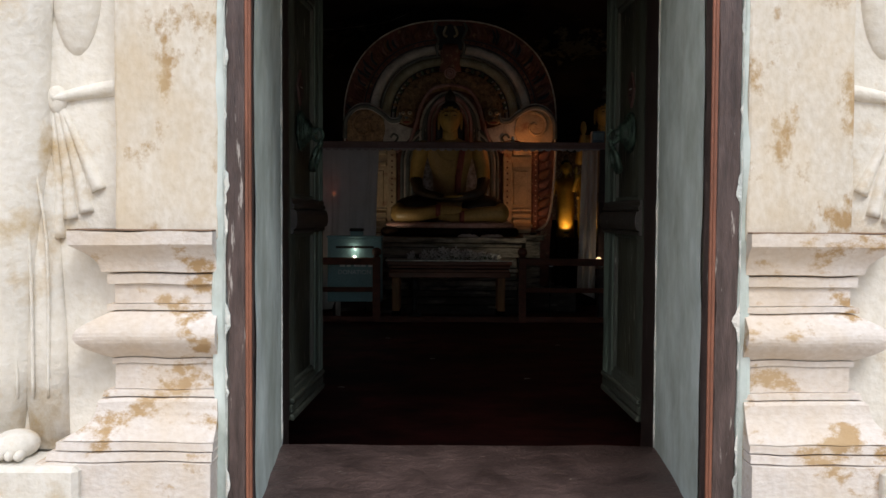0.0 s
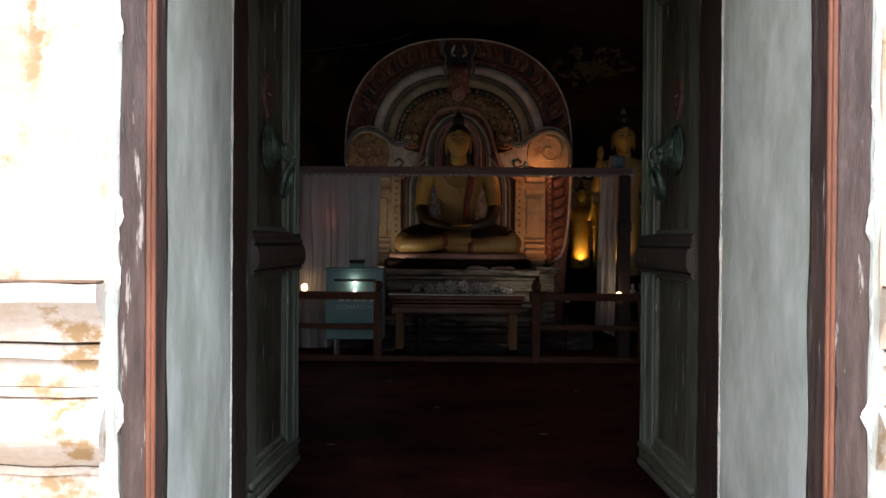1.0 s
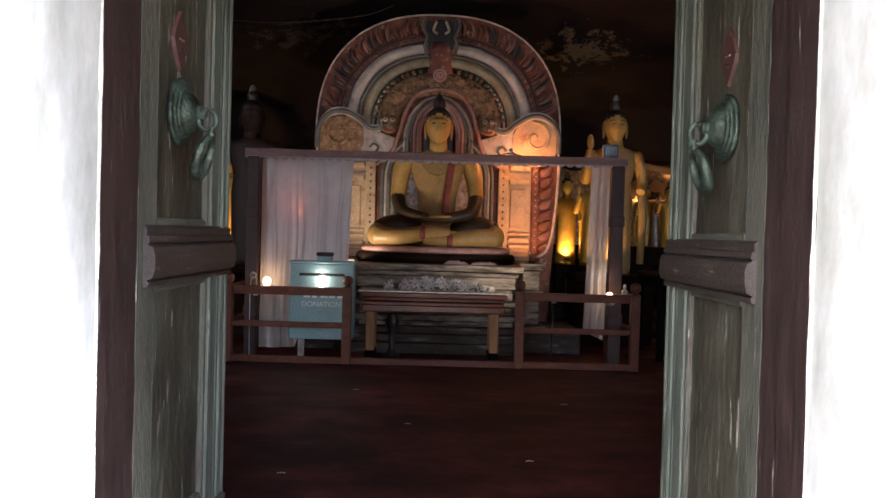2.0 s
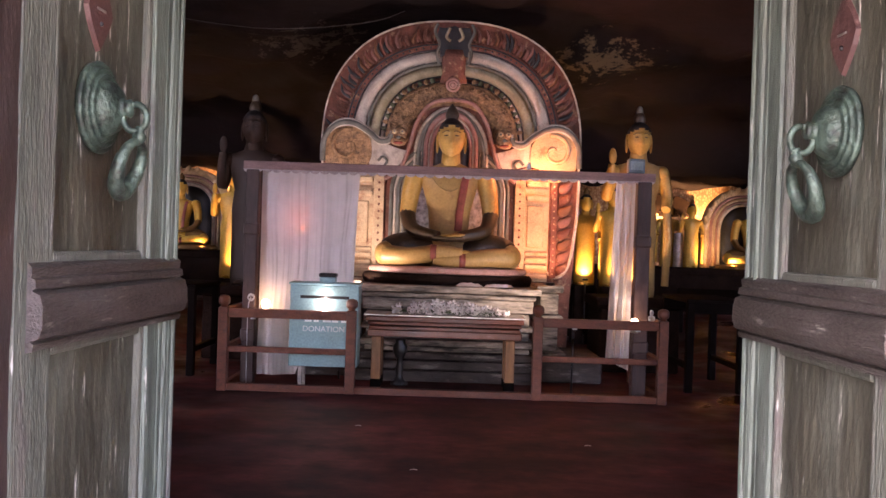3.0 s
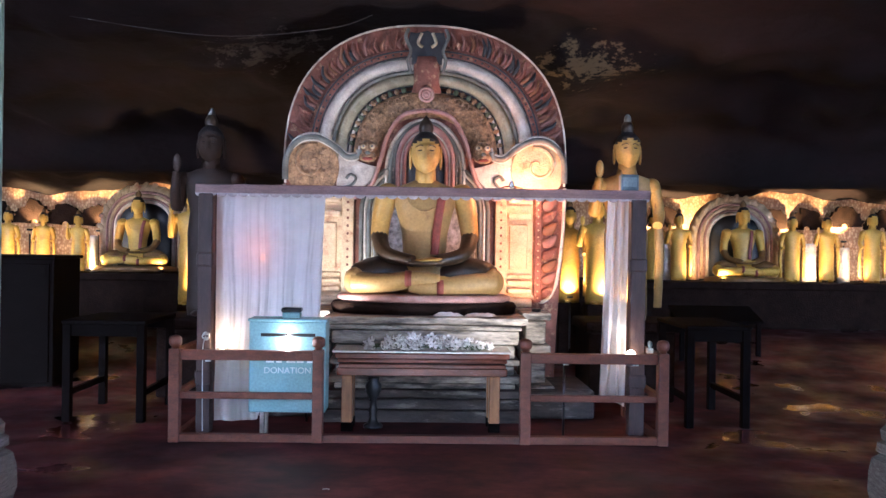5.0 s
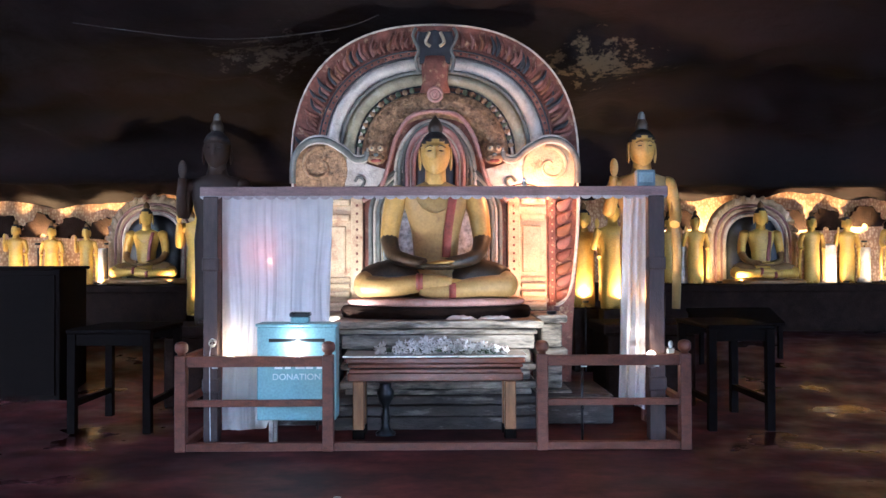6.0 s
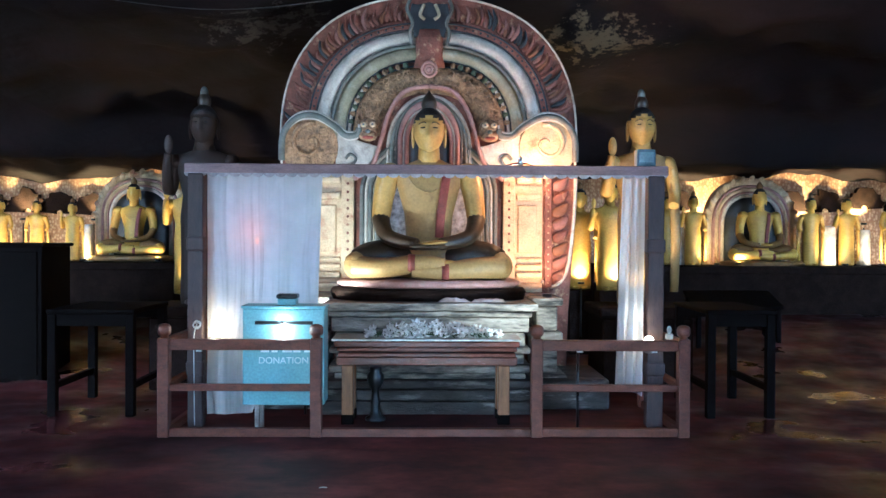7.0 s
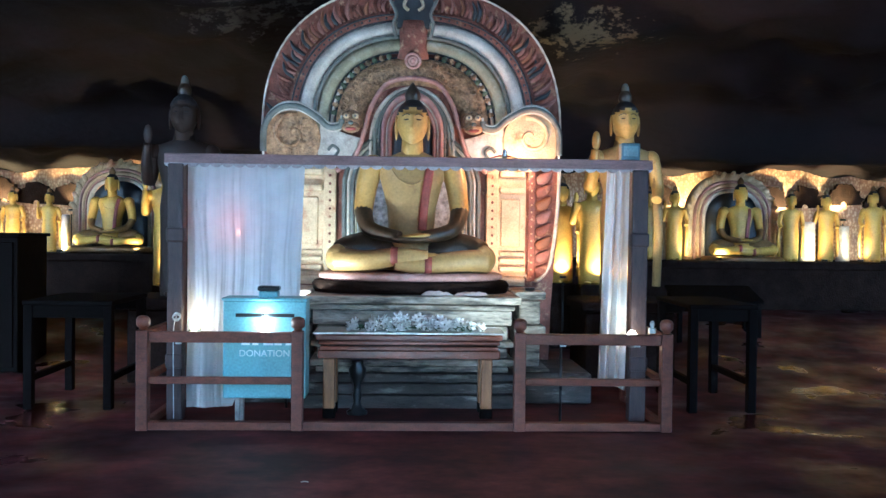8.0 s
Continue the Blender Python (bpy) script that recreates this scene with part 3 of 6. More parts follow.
def relief(sx, x0):
    """A draped guardian in plaster relief beside the doorway, kept plain."""
    bm = B()
    X = lambda x: x0 + sx * x
    loft(bm, [(0.66, 0.10, 0.05, X(0.05), 0), (0.9, 0.12, 0.07, X(0.03), 0), (1.3, 0.15, 0.09, X(0.02), 0), (1.62, 0.17, 0.10, X(0.01), 0), (1.75, 0.15, 0.09, X(0), 0), (1.95, 0.16, 0.1, X(0), 0), (2.3, 0.2, 0.1, X(0), 0), (2.5, 0.1, 0.06, X(0), 0)], (0, 2.86, 0))
    loft(bm, [(0.64, 0.06, 0.03, X(-0.14), 0), (1.0, 0.075, 0.035, X(-0.12), 0), (1.5, 0.085, 0.03, X(-0.08), 0), (1.8, 0.07, 0.02, X(-0.04), 0), (1.95, 0.03, 0.01, X(0), 0)], (0, 2.86, 0))
    ell(bm, (X(-0.235), 2.87, 2.12), (0.085, 0.045, 0.26))
    for i, (ax, az, bx, bz) in enumerate(((-0.17, 1.74, -0.30, 1.45), (-0.17, 1.74, -0.26, 1.38), (-0.16, 1.74, -0.21, 1.36), (-0.15, 1.72, -0.17, 1.3), (-0.12, 1.70, -0.1, 1.2))):
        tube(bm, curve([(X(ax), 2.862, az), (X((ax + bx) / 2 - 0.01), 2.866, (az + bz) / 2 - 0.02), (X(bx), 2.868, bz)]), [0.008 + 0.0016 * k for k in range(13)], 8)
    tube(bm, curve([(X(-0.16), 2.852, 1.73), (X(-0.24), 2.862, 1.75), (X(-0.36), 2.866, 1.77)]), [0.012 + 0.0015 * k for k in range(13)], 8)
    ell(bm, (X(-0.17), 2.862, 1.73), (0.034, 0.02, 0.045))
    for i in range(6):
        tube(bm, curve([(X(0.1 - 0.04 * i), 2.775 + 0.008 * i, 1.6), (X(0.1 - 0.05 * i), 2.78 + 0.008 * i, 1.3), (X(0.08 - 0.045 * i), 2.80 + 0.006 * i, 0.8)]), 0.006, 6)
    ell(bm, (X(-0.06), 2.79, 0.665), (0.07, 0.09, 0.045))
    for i in range(4):
        ell(bm, (X(-0.11 + 0.028 * i), 2.71, 0.652), (0.014, 0.03, 0.016), u=10, v=6)
    box(bm, min(X(-0.30), X(0.35)), max(X(-0.30), X(0.35)), 2.66, 2.87, 0.0, 0.63, 0.015)
    solid("guardian_relief", bm, PLASTER, (x0, 2.86, 0.0), "white plaster relief of a draped guardian on a plinth", "relief", "guardian reliefs")


relief(-1, -1.46)
relief(1, 1.52)


# ---- door leaves ----
def leaf(hinge, free, s, label):
    """s: +1 where the passage lies towards +x of the leaf."""
    h, f = Vector((*hinge, 0)), Vector((*free, 0))
    d = (f - h)
    W = d.length
    d.normalize()
    nrm = Vector((d.y, -d.x, 0)) * s            # towards the passage
    m = Matrix(((d.x, nrm.x, 0, h.x), (d.y, nrm.y, 0, h.y), (0, 0, 1, 0), (0, 0, 0, 1)))
    Z0, Z1 = 0.425, 2.56
    lf = thing("door_leaf", (h.x, h.y, Z0), label, "door leaf", "double door")

    def lbox(u0, u1, n0, n1, z0, z1, bev=0.005, seg=1):
        return box(B(), u0, u1, n0, n1, z0, z1, bev, m=m, seg=seg)

    def lt(u, n, z):
        return tuple(m @ Vector((u, n, z)))
    part("hinge_stile", lbox(0, 0.13, -0.05, 0, Z0, Z1), LEAF_WD, lf)
    part("bottom_rail", lbox(0.13, W - 0.2, -0.05, 0, Z0, 0.56), LEAF_WD, lf)
    part("top_rail", lbox(0.13, W - 0.2, -0.05, 0, 2.45, Z1), LEAF_WD, lf)
    part("meeting_stile", lbox(W - 0.2, W, -0.05, 0, Z0, Z1), LEAF_STILE, lf, "bleached stile with vertical flutes")
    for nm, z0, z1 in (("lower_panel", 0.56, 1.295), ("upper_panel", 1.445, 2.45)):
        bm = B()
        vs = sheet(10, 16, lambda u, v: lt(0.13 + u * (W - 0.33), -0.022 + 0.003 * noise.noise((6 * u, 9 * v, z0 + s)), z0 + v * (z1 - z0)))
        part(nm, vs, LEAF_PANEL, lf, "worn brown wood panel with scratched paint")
        for u0, u1, a, b in ((0.13, 0.155, z0, z1), (W - 0.225, W - 0.2, z0, z1), (0.155, W - 0.225, z0, z0 + 0.028), (0.155, W - 0.225, z1 - 0.028, z1)):
            bm = B()
            box(bm, u0, u1, -0.03, -0.004, a, b, 0.009, m=m, seg=2)
            part("panel_moulding", bm, LEAF_WD, lf)
    for k, (u, r) in enumerate(((W - 0.012, 0.013), (W - 0.045, 0.010), (W - 0.075, 0.015), (W - 0.11, 0.009), (W - 0.19, 0.008))):
        bm = B()
        pts = [lt(u + 0.0015 * noise.noise((i, k, s)), -0.006, Z0 + (Z1 - Z0) * i / 24) for i in range(25)]
        tube(bm, pts, r, 8)
        part("flute", bm, LEAF_STILE, lf)
    # bulging middle rail
    prof = [(0, 1.322), (0.026, 1.325), (0.030, 1.338), (0.018, 1.342), (0.050, 1.350), (0.064, 1.372), (0.064, 1.408), (0.050, 1.430), (0.018, 1.438), (0.036, 1.443), (0.032, 1.458), (0.016, 1.462), (0.020, 1.480), (0, 1.49)]
    bm = B()
    cuts = 14
    loops = []
    for i in range(cuts + 1):
        u = 0.045 + (W + 0.004 - 0.045) * i / cuts
        loops.append([lt(u, 0.5 * n + 0.002 * noise.noise((u * 9, z * 30, s)), z - 0.037) for n, z in [(-0.05, 1.325)] + prof + [(-0.05, 1.49)]])
    rings(bm, loops, smooth=False)
    rail = part("middle_rail", bm, LEAF_RAIL, lf, "dark bulging moulded middle rail")
    for u in (0.3, 0.62):
        part("stud", ell(B(), lt(u, 0.0265, 1.355), (0.004, 0.004, 0.005), u=8, v=6), TIN, rail)
    # bottom mouldings
    for z0, z1, p in ((0.425, 0.455, 0.02), (0.46, 0.50, 0.012), (0.505, 0.53, 0.02)):
        part("foot_moulding", lbox(0.02, W - 0.02, -0.002, p, z0, z1, 0.008, 2), LEAF_WD, lf)
    # diamond plate
    uc = 0.345
    bm = B()
    prof2 = [(0, 0.085), (0.02, 0.062), (0.045, 0.03), (0.06, 0.0), (0.045, -0.03), (0.02, -0.062), (0, -0.085), (-0.02, -0.062), (-0.045, -0.03), (-0.06, 0), (-0.045, 0.03), (-0.02, 0.062)]
    a = [bm.verts.new(lt(uc + u, -0.012, 1.995 + z)) for u, z in prof2]
    b = [bm.verts.new(lt(uc + u * 1.08, -0.022, 1.995 + z * 1.05)) for u, z in prof2]
    bm.faces.new(a)
    for i in range(12):
        bm.faces.new((a[i], a[(i + 1) % 12], b[(i + 1) % 12], b[i]))
    plate = part("lock_plate", bm, RED_PLATE, lf, "dull red diamond shaped plate")
    part("keyhole", box(B(), uc - 0.02, uc + 0.02, -0.0125, -0.0095, 1.995, 2.0, 0.0, m=m), TIN, plate)
    part("pin", ell(B(), lt(uc, -0.011, 1.967), (0.006, 0.006, 0.006), u=8, v=6), BLACK, plate)
    # bronze knocker
    zk = 1.785
    bm = B()
    prof3 = [(0.098, -0.022), (0.101, -0.010), (0.096, -0.002), (0.090, -0.008), (0.087, 0.003), (0.082, 0.008), (0.077, 0.001), (0.073, 0.010), (0.068, 0.016), (0.063, 0.009), (0.058, 0.020), (0.052, 0.034), (0.040, 0.046), (0.027, 0.052), (0.02, 0.055), (0.018, 0.066), (0.021, 0.072), (0.014, 0.080), (0.002, 0.082)]
    prof3 = [(r, 0.82 * q) for r, q in prof3]
    n = 28
    loops = [[lt(uc + r * math.cos(2 * math.pi * i / n), h2, zk + r * math.sin(2 * math.pi * i / n)) for i in range(n)] for r, h2 in prof3]
    rings(bm, loops)
    boss = part("knocker_boss", bm, BRONZE, lf, "stepped bronze boss with green patina")
    bm = B()
    tube(bm, [lt(uc, 0.070 + 0.026 * math.sin(a2), zk - 0.020 + 0.030 * math.cos(a2)) for a2 in [2 * math.pi * i / 18 for i in range(19)]], 0.0075, 8)
    part("link", bm, BRONZE, boss)
    bm = B()
    tube(bm, curve([lt(uc, 0.084, zk - 0.038), lt(uc, 0.082, zk - 0.055), lt(uc, 0.080, zk - 0.075)], 3), [0.009, 0.012, 0.008, 0.013, 0.016, 0.012, 0.010], 10)
    pts = [lt(uc + 0.052 * math.sin(a2) * (1 + 0.12 * math.cos(a2)), 0.078 - 0.018 * (1 - math.cos(a2)), zk - 0.128 + 0.056 * math.cos(a2)) for a2 in [2 * math.pi * i / 28 for i in range(29)]]
    tube(bm, pts, [0.009 + 0.010 * abs(math.sin(math.pi * i / 28)) ** 1.5 for i in range(29)], 10)
    part("ring", bm, BRONZE, boss, "heavy bronze knocker ring")
    return lf


leaf((-0.787, 4.115), (-0.746, 4.94), 1, "weathered grey wood door leaf standing open, with bronze knocker")
leaf((0.830, 4.115), (0.806, 4.95), -1, "weathered brown grey door leaf standing open, with bronze knocker")

# ---- cave shell ----
def roof_z(x, y):
    z = 2.95 + (19.3 - y) * 0.26
    z -= 0.002 * (x - 0.5) ** 2
    return max(2.3, z)


def roof(u, v):
    x, y = -13 + 26 * u, 4.1 + 15.9 * v
    p = Vector((x, y, 0))
    deep = min(1, max(0, (y - 11) / 4))
    z = roof_z(x, y) - 0.16 * deep * abs(noise.noise(p * 1.25 + Vector((3, 0, 7)))) + 0.22 * noise.noise(p * 0.55) + 0.1 * noise.noise(p * 1.6) + 0.04 * noise.noise(p * 4)
    lip = math.exp(-((y - 17.6) / 0.42) ** 2)
    low = (2.87 if x < 0 else 2.79) + 0.06 * noise.noise(p * 0.8) + 0.03 * noise.noise(p * 3)
    z += lip * min(0.0, low - z)
    return (x, y, z)


bm = sheet(200, 120, roof)
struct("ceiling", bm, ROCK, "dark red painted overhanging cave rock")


def back(u, v):
    x, z = -13 + 26 * u, -0.1 + 4.0 * v
    return (x, 19.62 - 0.01 * abs(x) + 0.05 * noise.noise((x, z, 3)), z)


struct("wall_back", sheet(60, 16, back), MURAL, "ochre wall painted with rows of small figures")
for s, nm in ((-1, "wall_west"), (1, "wall_east")):
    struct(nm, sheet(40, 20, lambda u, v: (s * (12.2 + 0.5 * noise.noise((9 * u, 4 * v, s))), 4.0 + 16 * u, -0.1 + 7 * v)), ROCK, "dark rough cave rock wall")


# ---- statue ledge and far row ----
# the ledge's lack of daylight is put into its near-black stone colour
def ledge(name, x0, x1, y0, z1):
    bm = box(B(), x0, x1, y0, y0 + 1.75, 0, z1, 0.02)
    box(bm, x0, x1, y0 - 0.08, y0, z1 - 0.12, z1 - 0.002, 0.015)
    struct(name, bm, DARK_STONE, "long dark masonry ledge carrying statues")


ledge("ledge_west", -10.5, -3.3, 17.9, 1.28)
ledge("ledge_east", 2.0, 10.5, 17.9, 1.26)


def head(bm, s, c, hair=2, skin=0, flame=False, fine=True):
    """An oval head with brow, nose, lips and chin, a hair cap and a low topknot."""
    x, y, z = c
    nu, nv = (44, 34) if fine else (18, 14)
    vs = bmesh.ops.create_uvsphere(bm, u_segments=nu, v_segments=nv, radius=1)["verts"]
    bump = lambda a, b, r, q: math.exp(-((a / r) ** 2) - ((b / q) ** 2))
    for v in vs:
        dx, dy, dz = v.co
        jaw = 1 - 0.30 * max(0.0, -dz) ** 1.6
        px, py, pz = 0.162 * dx * jaw, 0.18 * dy * (1 - 0.12 * max(0.0, -dz)), 0.25 * dz
        if dy < 0:
            out = 0.016 * bump(px, pz - 0.075, 0.12, 0.022)
            out -= 0.022 * (bump(px - 0.062, pz - 0.032, 0.036, 0.026) + bump(px + 0.062, pz - 0.032, 0.036, 0.026))
            out += 0.012 * (bump(px - 0.062, pz - 0.028, 0.026, 0.013) + bump(px + 0.062, pz - 0.028, 0.026, 0.013))
            if -0.075 < pz < 0.075:
                out += (0.012 + 0.30 * (0.07 - pz)) * bump(px, 0, 0.017 + 0.09 * max(0, 0.0 - pz), 1)
            out += 0.018 * bump(px, pz + 0.108, 0.045, 0.014) + 0.014 * bump(px, pz + 0.138, 0.036, 0.012)
            out += 0.018 * bump(px, pz + 0.20, 0.05, 0.035)
            py -= out * min(1, -2.5 * dy)
        if dz > 0.60 + 0.62 * min(0.0, -dy) - 0.24 * dx * dx:
            px, py, pz = px * 1.12, py * 1.10, pz * 1.05
        v.co = (x + s * px, y + s * py, z + s * pz)
    for f in {f for w in vs for f in w.link_faces}:
        m = f.calc_center_median()
        dy, dz, dx = (m.y - y) / (0.18 * s), (m.z - z) / (0.25 * s), (m.x - x) / (0.162 * s)
        f.smooth, f.material_index = True, hair if dz > 0.60 + 0.62 * min(0.0, -dy) - 0.24 * dx * dx else skin
    for k in (-1, 1):
        ell(bm, (x + k * 0.168 * s, y + 0.02 * s, z - 0.04 * s), (0.02 * s, 0.045 * s, 0.13 * s), u=10, v=8, mi=skin)
        if fine:
            ell(bm, (x + k * 0.062 * s, y - 0.158 * s, z + 0.030 * s), (0.032 * s, 0.014 * s, 0.007 * s), (0, k * 5, 0), u=12, v=6, mi=hair)
            tube(bm, curve([(x + k * 0.018 * s, y - 0.180 * s, z + 0.068 * s), (x + k * 0.06 * s, y - 0.172 * s, z + 0.086 * s), (x + k * 0.11 * s, y - 0.140 * s, z + 0.066 * s)], 4), 0.005 * s, 6, mi=hair)
    lathe(bm, [(0.085 * s, 0.215 * s), (0.075 * s, 0.255 * s), (0.085 * s, 0.285 * s), (0.078 * s, 0.335 * s), (0.052 * s, 0.38 * s), (0.022 * s, 0.415 * s), (0.004 * s, 0.44 * s)], (x, y + 0.02 * s, z), 14, mi=3)
    if flame:
        ell(bm, (x, y + 0.02 * s, z + 0.40 * s), (0.05 * s, 0.05 * s, 0.085 * s), u=12, v=8, mi=5)


def seated(c, s=1.0, skin=0, hi=True):
    """A seated figure in meditation, one plain mesh. Slots: skin, robe, hair, dark, sash."""
    bm = B()
    P = lambda x, y, z: (c[0] + s * x, c[1] + s * y, c[2] + s * z)
    n = 24 if hi else 14
    loft(bm, [(0.05, 0.36, 0.26, 0, 0), (0.25, 0.30, 0.21, 0, 0), (0.45, 0.235, 0.17, 0, 0), (0.7, 0.255, 0.175, 0, 0), (0.95, 0.32, 0.185, 0, 0.01), (1.1, 0.37, 0.18, 0, 0.02), (1.19, 0.36, 0.15, 0, 0.02), (1.25, 0.2, 0.12, 0, 0.02), (1.29, 0.105, 0.10, 0, 0.01), (1.42, 0.10, 0.1, 0, 0)], c, n, 1, s)
    # forearms, thighs and lap take the dark slot
    for k in (-1, 1):
        tube(bm, curve([P(k * 0.42, 0.02, 1.13), P(k * 0.475, 0.02, 0.9), P(k * 0.505, -0.02, 0.64)], 5), [0.125 * s - 0.003 * s * i for i in range(11)], n // 2, 0)
        ell(bm, P(k * 0.41, 0.02, 1.14), (0.135 * s, 0.13 * s, 0.11 * s), mi=0)
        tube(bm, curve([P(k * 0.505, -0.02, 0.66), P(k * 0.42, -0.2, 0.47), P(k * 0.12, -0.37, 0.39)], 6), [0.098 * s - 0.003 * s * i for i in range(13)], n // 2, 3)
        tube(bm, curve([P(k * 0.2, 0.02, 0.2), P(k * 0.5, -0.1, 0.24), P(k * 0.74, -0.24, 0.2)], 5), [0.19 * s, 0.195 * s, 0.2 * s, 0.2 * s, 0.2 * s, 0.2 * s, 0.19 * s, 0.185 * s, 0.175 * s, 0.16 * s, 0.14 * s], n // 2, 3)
        ell(bm, P(k * 0.73, -0.26, 0.17), (0.14 * s, 0.16 * s, 0.15 * s), mi=1)
        z0, z1 = (0.15, 0.20) if k < 0 else (0.15, 0.11)
        tube(bm, curve([P(k * 0.76, -0.30, 0.155), P(k * 0.45, -0.43, z0), P(k * 0.1, -0.48, z1), P(-k * 0.16, -0.47, z1 + 0.02 * k)], 5), [0.125 * s - 0.0035 * s * i for i in range(16)], n // 2, 1)
        ell(bm, P(-k * 0.22, -0.46, z1 + 0.02 * k + 0.015), (0.13 * s, 0.055 * s, 0.04 * s), (0, -8 * k, 0), u=14, v=8, mi=0 if k < 0 else 3)
        tube(bm, [P(k * 0.13, -0.485, z1), P(k * 0.20, -0.48, z1)], [0.092 * s, 0.098 * s], 12, 4)
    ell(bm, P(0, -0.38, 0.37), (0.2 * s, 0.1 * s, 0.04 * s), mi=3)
    ell(bm, P(0.03, -0.39, 0.40), (0.17 * s, 0.08 * s, 0.028 * s), (0, -6, 0), mi=0)
    tube(bm, [P(0, 0.0, 1.25), P(0, -0.005, 1.45)], [0.118 * s, 0.108 * s], 16, 0)
    head(bm, s, P(0, -0.02, 1.57), 2, 0, fine=hi)
    tube(bm, curve([P(0.20, -0.10, 1.2), P(0.17, -0.175, 1.0), P(0.13, -0.185, 0.72), P(0.11, -0.185, 0.46)], 5), 0.045 * s, 10, 4, flat=0.25)
    tube(bm, curve([P(-0.26, -0.06, 1.21), P(-0.15, -0.165, 1.0), P(0.0, -0.18, 0.93), P(0.11, -0.175, 0.98)], 5), 0.008 * s, 6, 1)
    return bm


MAIN = [GOLD, ROBE, HAIR, DARK_GILT, SASH]
GOLD2 = mat("bright_yellow_gilt_plaster", (0.60, 0.38, 0.06), 0.45, dark=0.8, light=1.12, scale=5, bump=0.1, stain=(0.30, 0.15, 0.03), stain_scale=4, stain_at=0.66)
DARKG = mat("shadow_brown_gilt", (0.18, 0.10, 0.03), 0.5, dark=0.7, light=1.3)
DARK_SET = [mat("very_dark_ochre", (0.028, 0.013, 0.006), 0.6), mat("very_dark_robe", (0.019, 0.009, 0.0045), 0.65), HAIR, DARK_GILT, SASH, ARCH_GREY]
MAIN.append(ARCH_GREY)
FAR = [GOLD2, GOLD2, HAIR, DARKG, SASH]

solid("seated_statue", seated((0.02, 13.10, 1.23), 0.98), MAIN, (0.02, 13.1, 1.23), "life size seated golden statue, black hair, red sash, on altar", "statue", "cave statues")


def standing(c, s=1.0, raised=True, hi=True):
    """A standing robed figure about 2.45 high at s = 1, one plain mesh."""
    bm = B()
    P = lambda x, y, z: (c[0] + s * x, c[1] + s * y, c[2] + s * z)
    n = 22 if hi else 14
    loft(bm, [(0.0, 0.26, 0.15, 0, 0), (0.1, 0.27, 0.17, 0, 0), (0.6, 0.26, 0.18, 0, 0), (1.0, 0.27, 0.18, 0, 0), (1.25, 0.24, 0.165, 0, 0), (1.45, 0.29, 0.17, 0, 0), (1.62, 0.33, 0.165, 0, 0), (1.71, 0.31, 0.14, 0, 0), (1.77, 0.13, 0.11, 0, 0), (1.9, 0.095, 0.095, 0, 0)], c, n, 1, s)
    for k in (-1, 1):
        ell(bm, P(k * 0.31, 0, 1.63), (0.1 * s, 0.11 * s, 0.1 * s), mi=0)
        if k < 0 and raised:
            tube(bm, curve([P(-0.33, 0, 1.62), P(-0.40, 0.02, 1.3), P(-0.39, -0.12, 1.5), P(-0.37, -0.15, 1.72)], 5), [0.09 * s - 0.003 * s * i for i in range(16)], 10, 0)
            ell(bm, P(-0.365, -0.16, 1.82), (0.05 * s, 0.025 * s, 0.11 * s), mi=0)
        else:
            tube(bm, curve([P(k * 0.33, 0, 1.62), P(k * 0.40, 0, 1.3), P(k * 0.36, -0.10, 1.15)], 5), [0.09 * s - 0.003 * s * i for i in range(11)], 10, 0)
            tube(bm, [P(k * 0.37, -0.04, 1.45), P(k * 0.42, 0.0, 0.8), P(k * 0.40, 0, 0.15)], [0.05 * s, 0.06 * s, 0.05 * s], 8, 1, flat=0.6)
    tube(bm, [P(0, 0.0, 1.74), P(0, -0.005, 1.95)], [0.118 * s, 0.103 * s], 14, 0)
    head(bm, 0.95 * s, P(0, -0.02, 2.05), 2, 0, flame=hi, fine=hi)
    ell(bm, P(-0.1, -0.14, 0.03), (0.08 * s, 0.14 * s, 0.04 * s), u=10, v=6, mi=0)
    ell(bm, P(0.1, -0.14, 0.03), (0.08 * s, 0.14 * s, 0.04 * s), u=10, v=6, mi=0)
    return bm


# the left figure takes the much darker material set
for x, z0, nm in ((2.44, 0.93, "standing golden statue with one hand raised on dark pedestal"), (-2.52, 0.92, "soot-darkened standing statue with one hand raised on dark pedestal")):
    solid("standing_statue", standing((x, 14.0, z0), 0.98), MAIN if x > 0 else DARK_SET, (x, 14.0, z0), nm, "statue", "cave statues")
    bm = box(B(), x - 0.5, x + 0.5, 13.6, 14.5, 0, z0 - 0.12, 0.02)
    box(bm, x - 0.55, x + 0.55, 13.55, 14.55, z0 - 0.12, z0, 0.03, seg=2)
    solid("statue_pedestal", bm, DARK_STONE, (x, 14.0, 0), "dark square masonry pedestal under a standing statue", "pedestal", "statue pedestals")


